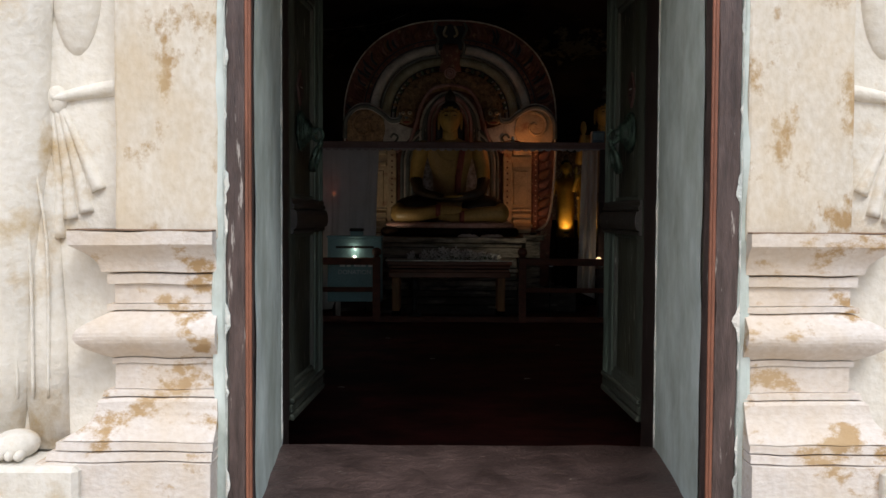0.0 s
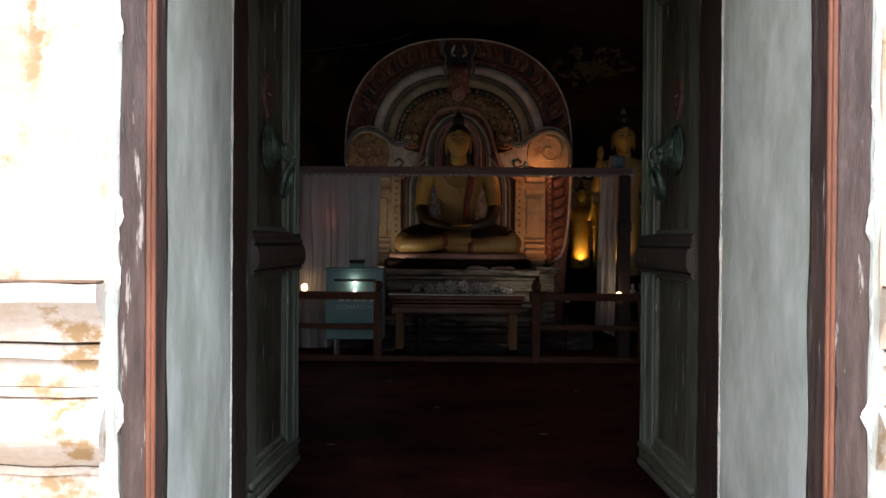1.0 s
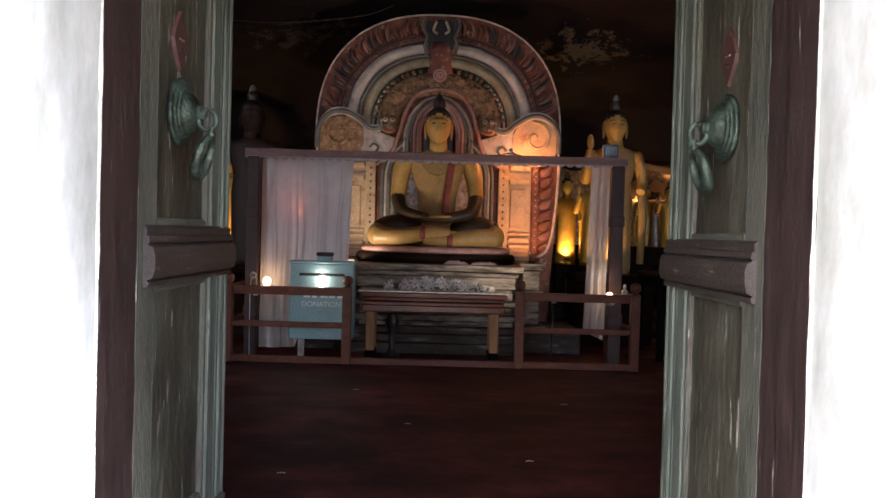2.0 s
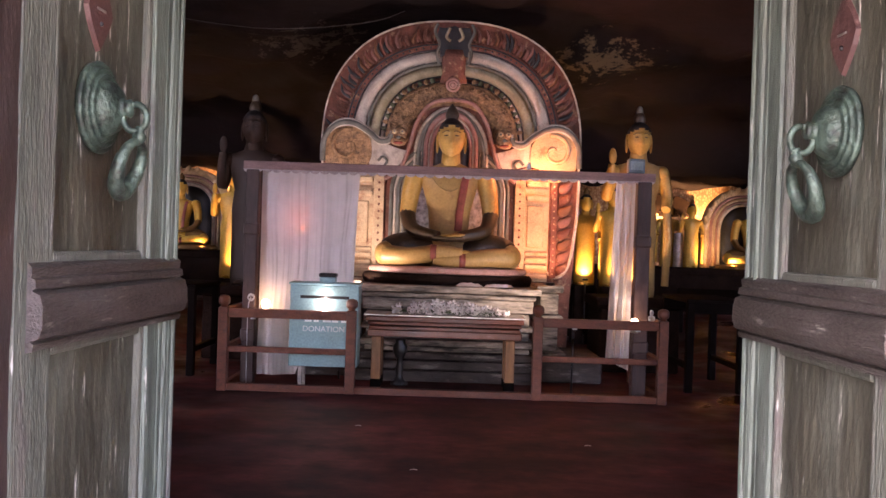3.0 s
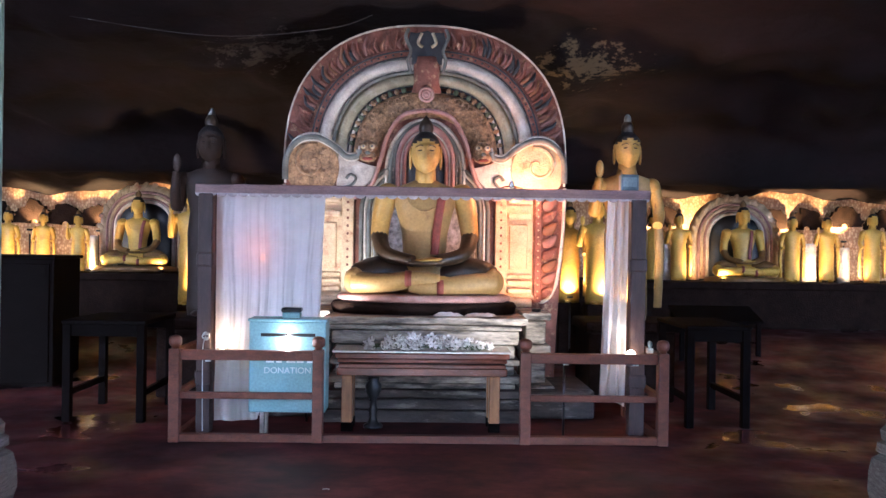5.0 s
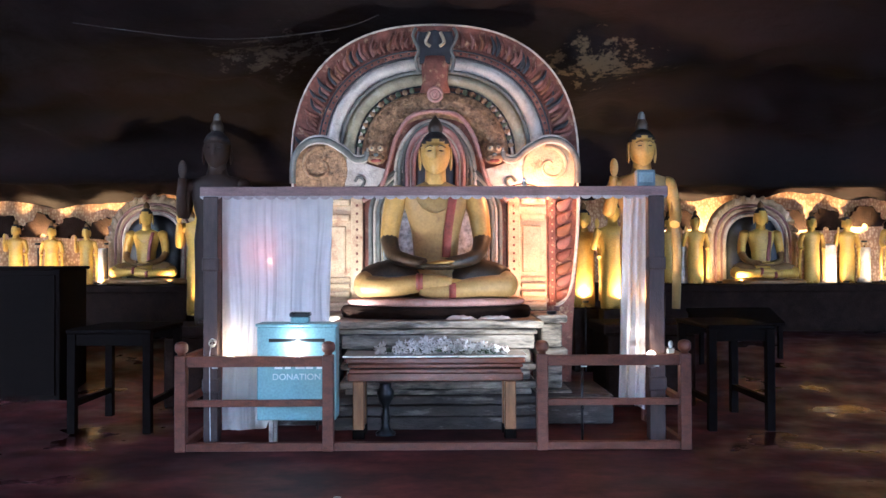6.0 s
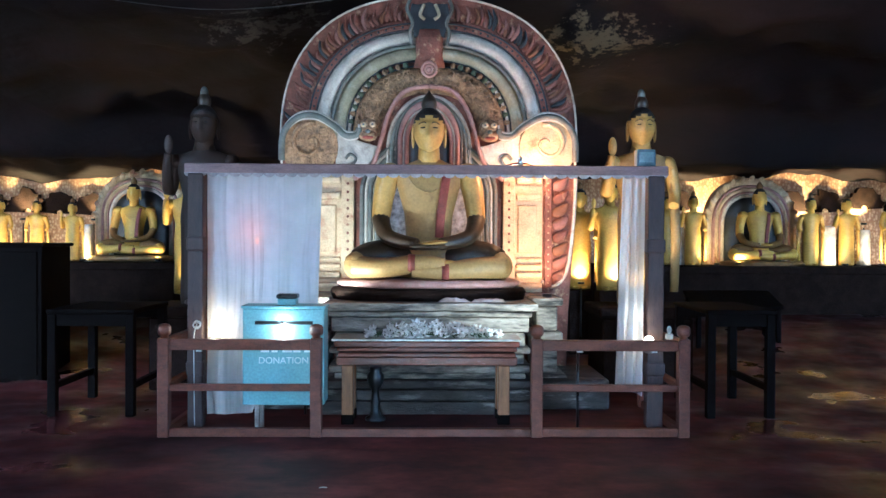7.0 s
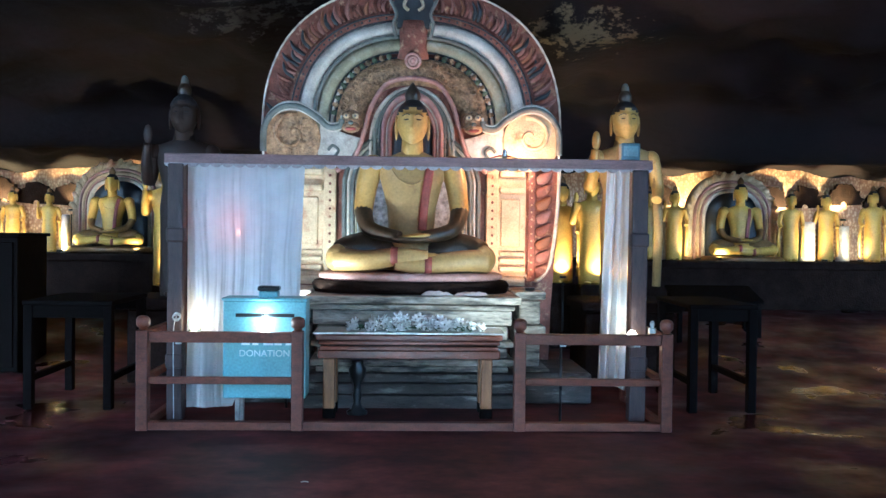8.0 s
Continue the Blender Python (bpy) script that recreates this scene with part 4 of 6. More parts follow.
def halo_arch(x, z, w, h, y):
    ar = thing("halo_arch", (x, y, z), "painted plaster arch with pink and cream bands behind a seated statue", "arch", "small arches")
    for nm, s0, s1, m, d in (("outer_band", 1.0, 0.86, ARCH_CREAM, 0.0), ("pink_band", 0.86, 0.80, PINK, 0.03), ("cream_band", 0.80, 0.72, ARCH_CREAM, 0.03), ("pink_band", 0.72, 0.68, PINK, 0.05), ("inner_band", 0.68, 0.6, ARCH_WHITE, 0.05), ("back_panel", 0.6, 0.0, ARCH_DARK, 0.0)):
        bm = B()
        outer, inner = [], []
        N = 40
        prof = []
        for k in range(5):
            s = s0 + (s1 - s0) * k / 4
            yy = y - d - 0.04 * math.sin(math.pi * k / 4)
            row = [(x - w * s, yy, z)]
            for i in range(N + 1):
                a = math.pi * (1 - i / N)
                row.append((x + w * s * math.copysign(abs(math.cos(a)) ** 0.85, math.cos(a)), yy, z + h * 0.45 + h * 0.55 * s * math.sin(a) ** 0.85))
            row.append((x + w * s, yy, z))
            prof.append(row)
        prof = [[(p[0], y + 0.18, p[2]) for p in prof[0]]] + prof
        rings(bm, prof, close=False)
        part(nm, bm, m, ar)
    for i in range(15):
        a = math.pi * (i + 0.5) / 15
        bm = ell(B(), (x + w * 0.98 * math.cos(a), y - 0.03, z + h * 0.45 + h * 0.55 * 0.98 * math.sin(a)), (0.075, 0.03, 0.045), (0, -math.degrees(a) + 35, 0), u=10, v=6)
        part("leaf_scallop", bm, ARCH_CREAM, ar)


for x, z0, s, lab in ((5.52, 1.33, 0.66, "bright yellow seated statue lit from below on the ledge"), (-4.80, 1.38, 0.64, "yellow seated statue lit from above on the ledge")):
    solid("seated_statue", seated((x, 18.55, z0), s, hi=False), FAR, (x, 18.55, z0), lab, "statue", "cave statues")
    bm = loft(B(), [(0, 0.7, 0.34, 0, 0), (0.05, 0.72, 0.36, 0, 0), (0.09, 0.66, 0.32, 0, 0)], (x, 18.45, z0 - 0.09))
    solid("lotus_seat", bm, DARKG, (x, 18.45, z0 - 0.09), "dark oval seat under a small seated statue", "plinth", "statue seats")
    halo_arch(x, z0 - 0.08, 0.78, 1.48, 18.95)

FAR_ROW = [(4.40, 1.26, 0.50, 18.5), (6.36, 1.26, 0.49, 18.5), (7.05, 1.26, 0.49, 18.7), (7.75, 1.26, 0.52, 18.5), (8.45, 1.26, 0.49, 18.6), (4.05, 1.26, 0.50, 18.8),
           (-5.80, 1.28, 0.42, 18.55), (-6.40, 1.28, 0.43, 18.6), (-6.95, 1.28, 0.44, 18.5), (-7.6, 1.28, 0.44, 18.6), (-8.2, 1.28, 0.44, 18.6)]
for i, (x, z0, s, y) in enumerate(FAR_ROW):
    solid("standing_statue", standing((x, y, z0), s, raised=i % 2 == 0, hi=False), FAR, (x, y, z0), "small yellow standing statue in a row on the ledge", "statue", "cave statues")


def canopy(x, z, y, r, sd):
    """A jagged plaster canopy of dark leaves on the wall over one figure's head."""
    N = 26
    outer, inner = [], []
    for i in range(N + 1):
        a = math.pi * (-0.08 + 1.16 * i / N)
        k = 1 + 0.30 * noise.noise((i * 0.9, sd, 1)) + 0.26 * abs(noise.noise((i * 0.31, sd, 4))) + 0.25 * math.sin(a) ** 6
        outer.append((x + r * 1.25 * k * math.cos(a), z + r * 0.95 * k * math.sin(a)))
        inner.append((x + r * 0.30 * math.cos(a), z - 0.06 + r * 0.22 * math.sin(a)))
    bm = prism(B(), outer + inner[::-1], y, 19.58)
    solid("leaf_canopy", bm, DARK_STONE, (x, 19.3, z), "dark jagged leaf canopy of plaster over a standing statue", "canopy", "leaf canopies")


for i, (x, z0, s, y) in enumerate(FAR_ROW):
    canopy(x, z0 + 2.02 * s, 19.45, 0.25, 3.7 * i)
for x, y, z0, w, h in ((6.74, 18.72, 1.26, 0.13, 0.66), (4.22, 18.68, 1.26, 0.08, 0.62), (-5.50, 18.45, 1.28, 0.06, 0.60), (7.42, 18.85, 1.26, 0.10, 0.6)):
    bm = loft(B(), [(0, w * 1.1, 0.12, 0, 0), (0.1, w * 1.05, 0.115, 0, 0), (h - 0.05, w, 0.1, 0, 0), (h - 0.01, w * 0.96, 0.095, 0, 0), (h, w * 0.85, 0.08, 0, 0)], (x, y, z0), 20)
    solid("draped_stand", bm, WHITE_CL, (x, y, z0), "narrow stand draped in white cloth between the statues", "stand", "draped stands")
for x, y, z0, s in ((2.62, 16.6, 0.95, 0.68), (2.25, 16.95, 0.95, 0.64), (-3.28, 16.2, 0.9, 0.75)):
    solid("standing_statue", standing((x, y, z0), s, hi=False), FAR, (x, y, z0), "yellow standing statue glowing in lamplight behind the altar", "statue", "cave statues")
    solid("statue_pedestal", box(B(), x - 0.18, x + 0.18, y - 0.17, y + 0.17, 0, z0, 0.02), DARK_STONE, (x, y, 0), "dark square masonry pedestal under a standing statue", "pedestal", "statue pedestals")


# ---- great arch behind the main statue ----
CX, CZ, AW, AH, YA = 0.02, 2.72, 1.6, 1.56, 13.50


def sup(s, a, n=2.4):
    c, q = math.cos(a), math.sin(a)
    return CX + s * AW * math.copysign(abs(c) ** (2 / n), c), CZ + s * AH * abs(q) ** (2 / n)


arch = thing("makara_arch", (CX, YA + 0.1, 0.0), "tall painted plaster dragon arch with concentric red, white and khaki bands", "arch")
outline = [(CX - 1.5, 0.3), (CX - 1.52, 0.9), (CX - 1.6, 2.0)] + [sup(1.0, math.pi * (1 - i / 48)) for i in range(49)] + [(CX + 1.6, 2.0), (CX + 1.52, 0.9), (CX + 1.5, 0.3)]
part("back_slab", prism(B(), outline, YA, YA + 0.3), ARCH_RED, arch)


def band(name, s0, s1, mat_, d=0.03, bulge=0.03, a0=0.0, a1=1.0, n=72, label="", k=5):
    bm = B()
    loops = []
    for j in range(k + 1):
        s = s0 + (s1 - s0) * j / k
        yy = YA - d - bulge * math.sin(math.pi * j / k)
        loops.append([(sup(s, math.pi * (a0 + (a1 - a0) * i / n))[0], yy, sup(s, math.pi * (a0 + (a1 - a0) * i / n))[1]) for i in range(n + 1)])
    back0 = [(p[0], YA + 0.01, p[2]) for p in loops[0]]
    back1 = [(p[0], YA + 0.01, p[2]) for p in loops[-1]]
    rings(bm, [back0] + loops + [back1], close=False)
    return part(name, bm, mat_, arch, label)


def rope(name, s, mat_, r, a0=0.0, a1=1.0, d=0.05, n=90, label=""):
    bm = B()
    pts = [(sup(s, math.pi * (a0 + (a1 - a0) * i / n))[0], YA - d, sup(s, math.pi * (a0 + (a1 - a0) * i / n))[1]) for i in range(n + 1)]
    tube(bm, pts, [r * (1 + 0.25 * (i % 2)) for i in range(n + 1)], 8)
    return part(name, bm, mat_, arch, label)


rope("rim", 0.995, ARCH_WHITE, 0.010, -0.02, 1.02, 0.02)
band("dotted_band", 0.815, 0.765, ARCH_RED, 0.03, 0.01)
band("white_band", 0.765, 0.665, ARCH_WHITE, 0.02, 0.05, label="chalky white curved band")
rope("grey_rope", 0.655, ARCH_GREY, 0.020)
band("khaki_band", 0.645, 0.555, ARCH_KHAKI, 0.02, 0.045, label="khaki curved band")
band("carved_band", 0.515, 0.33, ARCH_BROWN, 0.03, 0.06, 0.02, 0.98, label="brown gilt band of carved foliage", k=8)
rope("white_rope", 0.535, ARCH_WHITE, 0.014, 0.0, 0.26)
rope("white_rope", 0.535, ARCH_WHITE, 0.014, 0.74, 1.0)
# dots and flames round the rim
for i in range(46):
    x, z = sup(0.79, math.pi * (0.01 + 0.98 * i / 45))
    if abs(x - CX) > 0.17:
        part("dot", ell(B(), (x, YA - 0.042, z), (0.013, 0.008, 0.013), u=8, v=5), ARCH_DARK, arch)
FL = [ARCH_RED, mat("dusty_rose_paint", (0.24, 0.12, 0.10), 0.65), mat("ochre_red_paint", (0.22, 0.10, 0.05), 0.6), ARCH_RED, ARCH_DARK]
for s in (0.812, 0.767, 0.662, 0.553, 0.517):
    rope("dark_groove", s, ARCH_DARK, 0.009, 0.0, 1.0, 0.034)
for i in range(84):
    a = math.pi * (0.015 + 0.97 * i / 83)
    x0, z0 = sup(0.84, a)
    x1, z1 = sup(random.uniform(0.91, 0.985), a + random.uniform(0.02, 0.085) * (1 if a < math.pi / 2 else -1))
    if abs(x0 - CX) < 0.2:
        continue
    mid = ((x0 + x1) / 2 + 0.03 * (1 if a < math.pi / 2 else -1), YA - 0.025, (z0 + z1) / 2 - 0.01)
    bm = tube(B(), curve([(x0, YA - 0.01, z0), mid, (x1, YA - 0.012, z1)], 4), [0.010, 0.017, 0.022, 0.024, 0.022, 0.019, 0.015, 0.010, 0.003], 8, flat=0.6)
    part("flame", bm, random.choice(FL), arch)
for i in range(30):
    a = math.pi * (0.06 + 0.88 * i / 29)
    x, z = sup(0.53, a)
    if abs(x - CX) > 0.18:
        part("foliage_bud", ell(B(), (x, YA - 0.05, z), (0.036, 0.025, 0.03), (0, -math.degrees(a), 0), u=10, v=6), (ARCH_BROWN, LEAFY)[i % 2], arch)
# carved scrolls on the brown band
for i in range(26):
    a = math.pi * (0.09 + 0.82 * i / 25)
    for s in (0.47, 0.40):
        x, z = sup(s, a + 0.03 * (s < 0.45))
        if abs(x - CX) < 0.16:
            continue
        t0 = random.uniform(0, 6.28)
        pts = [(x + (0.012 + 0.0032 * k) * math.cos(t0 + k * 0.55), YA - 0.085, z + (0.012 + 0.0032 * k) * math.sin(t0 + k * 0.55)) for k in range(13)]
        part("scroll", tube(B(), pts, [0.011 - 0.0004 * k for k in range(13)], 6), ARCH_BROWN, arch)
# crown: dark mask, red throat, rosette
bm = B()
prism(bm, [(CX - 0.19, 4.18), (CX - 0.22, 4.05), (CX - 0.16, 3.92), (CX - 0.17, 3.82), (CX + 0.17, 3.82), (CX + 0.16, 3.92), (CX + 0.22, 4.05), (CX + 0.19, 4.18), (CX + 0.08, 4.15), (CX, 4.2), (CX - 0.08, 4.15)], YA - 0.12, YA + 0.02, bev=0.02)
part("crown_mask", bm, ARCH_DARK, arch, "dark crowning mask with curled horns")
for k in (-1, 1):
    bm = tube(B(), curve([(CX + k * 0.18, YA - 0.1, 3.72), (CX + k * 0.21, YA - 0.11, 3.86), (CX + k * 0.18, YA - 0.11, 3.97), (CX + k * 0.24, YA - 0.1, 4.12), (CX + k * 0.21, YA - 0.08, 4.22)]), 0.02, 8)
    part("horn", bm, ARCH_GREY, arch)
    bm = tube(B(), curve([(CX + k * 0.06, YA - 0.14, 4.16), (CX + k * 0.1, YA - 0.15, 4.05), (CX + k * 0.05, YA - 0.15, 4.0)]), 0.018, 8)
    part("tusk", bm, ARCH_KHAKI, arch)
bm = loft(B(), [(3.5, 0.17, 0.05, CX, YA - 0.08), (3.62, 0.14, 0.06, CX, YA - 0.08), (3.78, 0.15, 0.08, CX, YA - 0.08), (3.9, 0.13, 0.07, CX, YA - 0.08)])
part("throat", bm, ARCH_RED, arch, "dark red tongue panel")
bm = B()
for r, q in ((0.075, 0.016), (0.04, 0.014)):
    tube(bm, [(CX + r * math.cos(a), YA - 0.15, 3.47 + r * math.sin(a)) for a in [2 * math.pi * i / 20 for i in range(21)]], q, 8)
ell(bm, (CX, YA - 0.14, 3.47), (0.03, 0.03, 0.03))
part("rosette", bm, PINK, arch, "pink ring rosette")
# inner cusped rope and stripes round the statue
cusp = [(-0.80, 2.30), (-0.60, 2.46), (-0.50, 2.75), (-0.42, 3.02), (-0.26, 3.24), (0.0, 3.30)]
for k in (-1, 1):
    pts = curve([(CX + k * abs(x), YA - 0.11, z) for x, z in cusp], 6)
    part("cusped_rope", tube(B(), pts, [0.022 * (1 + 0.2 * (i % 2)) for i in range(len(pts))], 8), PINK, arch, "pink twisted rope moulding")


def ring_band(name, r0, r1, z0, m, d, top=1.0, zs=2.60, label=""):
    bm = B()
    loops = []
    for j in range(4):
        r = r0 + (r1 - r0) * j / 3
        yy = YA - d - 0.02 * math.sin(math.pi * j / 3)
        row = [(CX - r, yy, z0)] + [(CX + r * math.cos(math.pi * (1 - i / 40)), yy, zs + r * top * math.sin(math.pi * (1 - i / 40))) for i in range(41)] + [(CX + r, yy, z0)]
        loops.append(row)
    loops = [[(p[0], YA + 0.01, p[2]) for p in loops[0]]] + loops + [[(p[0], YA + 0.01, p[2]) for p in loops[-1]]]
    rings(bm, loops, close=False)
    part(name, bm, m, arch, label)


for r0, r1, m, d in ((0.74, 0.69, ARCH_GREY, 0.06), (0.69, 0.655, ARCH_WHITE, 0.045), (0.655, 0.60, ARCH_GREY, 0.05), (0.60, 0.575, ARCH_KHAKI, 0.035), (0.575, 0.52, ARCH_GREY, 0.04), (0.52, 0.45, ARCH_DARK, 0.02)):
    ring_band("niche_ring", r0, r1, 1.2, m, d, 0.86, 2.15)
bm = prism(B(), [(CX - 0.62, 1.2), (CX + 0.62, 1.2), (CX + 0.60, 2.2), (CX + 0.4, 2.5), (CX, 2.62), (CX - 0.4, 2.5), (CX - 0.6, 2.2)], YA - 0.045, YA)
part("patterned_cloth", bm, mat("blue_white_patterned_cloth", (0.45, 0.48, 0.50), 0.8, dark=0.3, light=1.5, scale=18, fine=40, bump=0.2), arch, "pale cloth with small blue pattern")
for r0, r1, m, d in ((0.46, 0.42, ARCH_WHITE, 0.04), (0.42, 0.37, ARCH_GREY, 0.045)):
    ring_band("stripe", r0, r1, 2.45, m, d + 0.02, 1.3, 2.62)
for r0, r1, m, d in ((0.36, 0.335, ARCH_GREY, 0.10), (0.335, 0.28, PINK, 0.11), (0.28, 0.262, ARCH_WHITE, 0.105), (0.262, 0.215, PINK, 0.10), (0.215, 0.0, ARCH_DARK, 0.075)):
    ring_band("halo_ring", r0, r1, 2.40, m, d, 1.35, 2.70, "pink and grey halo ring")
# masks, scroll discs, white cheeks, curling lips
for k in (-1, 1):
    xm = CX + k * 0.645
    ell_bm = B()
    ell(ell_bm, (xm, YA - 0.11, 2.83), (0.115, 0.08, 0.12))
    ell(ell_bm, (xm, YA - 0.16, 2.76), (0.10, 0.07, 0.06))
    msk = part("lion_mask", ell_bm, ARCH_BROWN, arch, "small round lion mask")
    for e in (-1, 1):
        part("eye", ell(B(), (xm + e * 0.048, YA - 0.185, 2.875), (0.034, 0.016, 0.03), u=12, v=8), ARCH_CREAM, msk)
        part("pupil", ell(B(), (xm + e * 0.048, YA - 0.205, 2.875), (0.012, 0.005, 0.012), u=8, v=6), ARCH_GREY, msk)
    part("mouth", ell(B(), (xm, YA - 0.222, 2.735), (0.06, 0.012, 0.02), u=12, v=8), SASH, msk)
    part("nose", ell(B(), (xm, YA - 0.225, 2.80), (0.03, 0.02, 0.022), u=10, v=6), ARCH_GREY, msk)
    cx2, cz2, R = CX + k * 1.27, 2.64, 0.30
    n = 40
    bm = B()
    prism(bm, [(cx2 + R * math.cos(2 * math.pi * i / n), cz2 + R * 1.06 * math.sin(2 * math.pi * i / n)) for i in range(n)], YA - 0.09, YA + 0.01, bev=0.02)
    part("scroll_disc", bm, ARCH_BROWN if k < 0 else ARCH_CREAM, arch, "round scroll panel with carved curl")
    bm = B()
    pts = [(cx2 + (0.03 + 0.011 * i) * math.cos(0.42 * i + 1) * k, YA - 0.10, cz2 + 0.05 + (0.03 + 0.011 * i) * math.sin(0.42 * i + 1)) for i in range(18)]
    tube(bm, pts, [0.012 + 0.001 * i for i in range(18)], 7)
    part("curl", bm, ARCH_BROWN if k < 0 else ARCH_CREAM, arch)
    lip = curve([(CX + k * 1.57, YA - 0.08, 2.50), (CX + k * 1.55, YA - 0.1, 2.78), (CX + k * 1.40, YA - 0.11, 2.95), (CX + k * 1.2, YA - 0.12, 2.97), (CX + k * 1.0, YA - 0.13, 2.86), (CX + k * 0.88, YA - 0.14, 2.76), (CX + k * 0.76, YA - 0.15, 2.77), (CX + k * 0.74, YA - 0.15, 2.84)], 7)
    for off, r, m in ((0.0, 0.035, ARCH_GREY), (0.04, 0.014, ARCH_WHITE), (-0.035, 0.012, ARCH_WHITE)):
        bm = tube(B(), [(p.x, p.y - 0.01, p.z + off) for p in lip], r, 8)
        part("curling_lip", bm, m, arch)
    bm = prism(B(), [(CX + k * 0.98, 2.80), (CX + k * 0.80, 2.72), (CX + k * 0.55, 2.66), (CX + k * 0.60, 2.50), (CX + k * 0.78, 2.36), (CX + k * 1.0, 2.36), (CX + k * 1.0, 2.55)], YA - 0.07, YA + 0.0, bev=0.015)
    part("cheek", bm, ARCH_WHITE, arch, "white painted cheek panel")
    pts = curve([(CX + k * 0.95, YA - 0.09, 2.42), (CX + k * 0.84, YA - 0.09, 2.44), (CX + k * 0.78, YA - 0.09, 2.52), (CX + k * 0.84, YA - 0.09, 2.57), (CX + k * 0.89, YA - 0.09, 2.52)])
    part("curl", tube(B(), pts, 0.016, 7), ARCH_GREY, arch)
    # pilaster column beside the statue
    X = lambda a, b: (min(CX + k * a, CX + k * b), max(CX + k * a, CX + k * b))
    x0, x1 = X(0.80, 0.93)
    part("dotted_strip", box(B(), x0, x1, YA - 0.08, YA, 1.1, 2.42, 0.008), ARCH_CREAM, arch)
    for i in range(14):
        part("dot", ell(B(), ((x0 + x1) / 2, YA - 0.083, 1.2 + i * 0.088), (0.014, 0.006, 0.016), u=8, v=5), ARCH_RED, arch)
    x0, x1 = X(0.93, 1.23)
    part("column_panel", box(B(), x0, x1, YA - 0.03, YA, 1.1, 2.42, 0.004), ARCH_CREAM, arch)
    for z0, z1, dd in ((2.26, 2.33, 0.1), (2.09, 2.16, 0.1), (2.33, 2.42, 0.05), (1.43, 1.47, 0.07), (1.35, 1.40, 0.10), (1.25, 1.31, 0.12), (1.14, 1.20, 0.1)):
        part("column_bar", box(B(), x0 + 0.01, x1 - 0.01, YA - dd, YA - 0.02, z0, z1, 0.02, seg=2), ARCH_CREAM, arch)
    part("column_tablet", box(B(), x0 + 0.03, x1 - 0.06, YA - 0.055, YA - 0.02, 1.52, 2.03, 0.012), ARCH_CREAM, arch)
    x0, x1 = X(1.25, 1.33)
    part("dotted_strip", box(B(), x0, x1, YA - 0.06, YA, 1.15, 2.42, 0.008), ARCH_RED, arch)
    for i in range(16):
        part("dot", ell(B(), ((x0 + x1) / 2, YA - 0.063, 1.2 + i * 0.077), (0.01, 0.005, 0.01), u=8, v=5), ARCH_CREAM, arch)
    for i in range(9):
        zc = 1.25 + i * 0.14
        bm = tube(B(), curve([(CX + k * 1.34, YA - 0.02, zc), (CX + k * 1.43, YA - 0.03, zc + 0.03), (CX + k * 1.51, YA - 0.02, zc + 0.11)], 4), [0.03, 0.045, 0.055, 0.058, 0.055, 0.048, 0.036, 0.02, 0.006], 8, flat=0.4)
        part("flame", bm, FL[i % 3], arch)
    bm = tube(B(), curve([(CX + k * 1.59, YA - 0.03, 2.45), (CX + k * 1.57, YA - 0.03, 1.9), (CX + k * 1.50, YA - 0.03, 1.35), (CX + k * 1.36, YA - 0.03, 1.16), (CX + k * 1.22, YA - 0.03, 1.22)]), 0.02, 8)
    part("rim", bm, ARCH_WHITE, arch)

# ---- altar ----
STONE_LOW = mat("dark_base_stone", (0.06, 0.05, 0.043), 0.8, dark=0.4, light=1.6, scale=5, fine=45, bump=0.5, stain=(0.25, 0.23, 0.2), stain_scale=4, stain_at=0.62, stain_soft=0.05, stretch=(0.6, 1, 3))
altar = thing("altar", (0.04, 12.9, 0.0), "whitewashed worn stone altar block with stacked mouldings", "altar")
ALT = [(1.06, 0.12, 0.075), (0.975, 0.07, 0.05), (0.92, 0.04, 0.14), (0.77, 0.0, 0.13), (0.63, 0.05, 0.06), (0.565, 0.0, 0.1), (0.46, 0.06, 0.07), (0.385, 0.01, 0.06), (0.32, 0.08, 0.08), (0.235, 0.12, 0.1), (0.13, 0.14, 0.13)]
# courses below 0.33 m take the darker stone
for z, p, h in ALT:
    bm = box(B(), -0.87 - p, 0.95 + p, 12.42 - p, 13.5, z - h, z - 0.003, 0.014, seg=2)
    bmesh.ops.subdivide_edges(bm, edges=[e for e in bm.edges if abs(e.verts[0].co.x - e.verts[1].co.x) > 1], cuts=24)
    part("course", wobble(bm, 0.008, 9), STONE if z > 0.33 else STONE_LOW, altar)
for k, xa, xb in ((-1, -1.30, -0.95), (1, 1.05, 1.36)):
    for z, p, h in ((1.09, 0.0, 0.08), (1.0, -0.05, 0.24), (0.75, 0.0, 0.1), (0.64, -0.05, 0.3), (0.33, 0.04, 0.12), (0.2, 0.08, 0.2)):
        part("shoulder_course", wobble(box(B(), xa - p, xb + p, 12.68 - p, 13.5, z - h, z - 0.003, 0.014), 0.006), STONE, altar)
bm = box(B(), -1.75, 1.8, 12.55, 13.55, 0.0, 0.30, 0.02)
part("base", bm, STONE_LOW, altar, "dark base stone")
bm = loft(B(), [(1.06, 0.98, 0.5, 0.02, 12.98), (1.14, 1.0, 0.52, 0.02, 12.98), (1.18, 0.97, 0.5, 0.02, 12.98)])
solid("seat_slab", bm, DARK_STONE, (0.02, 12.98, 1.06), "black sooty slab lying on the altar top", "slab")
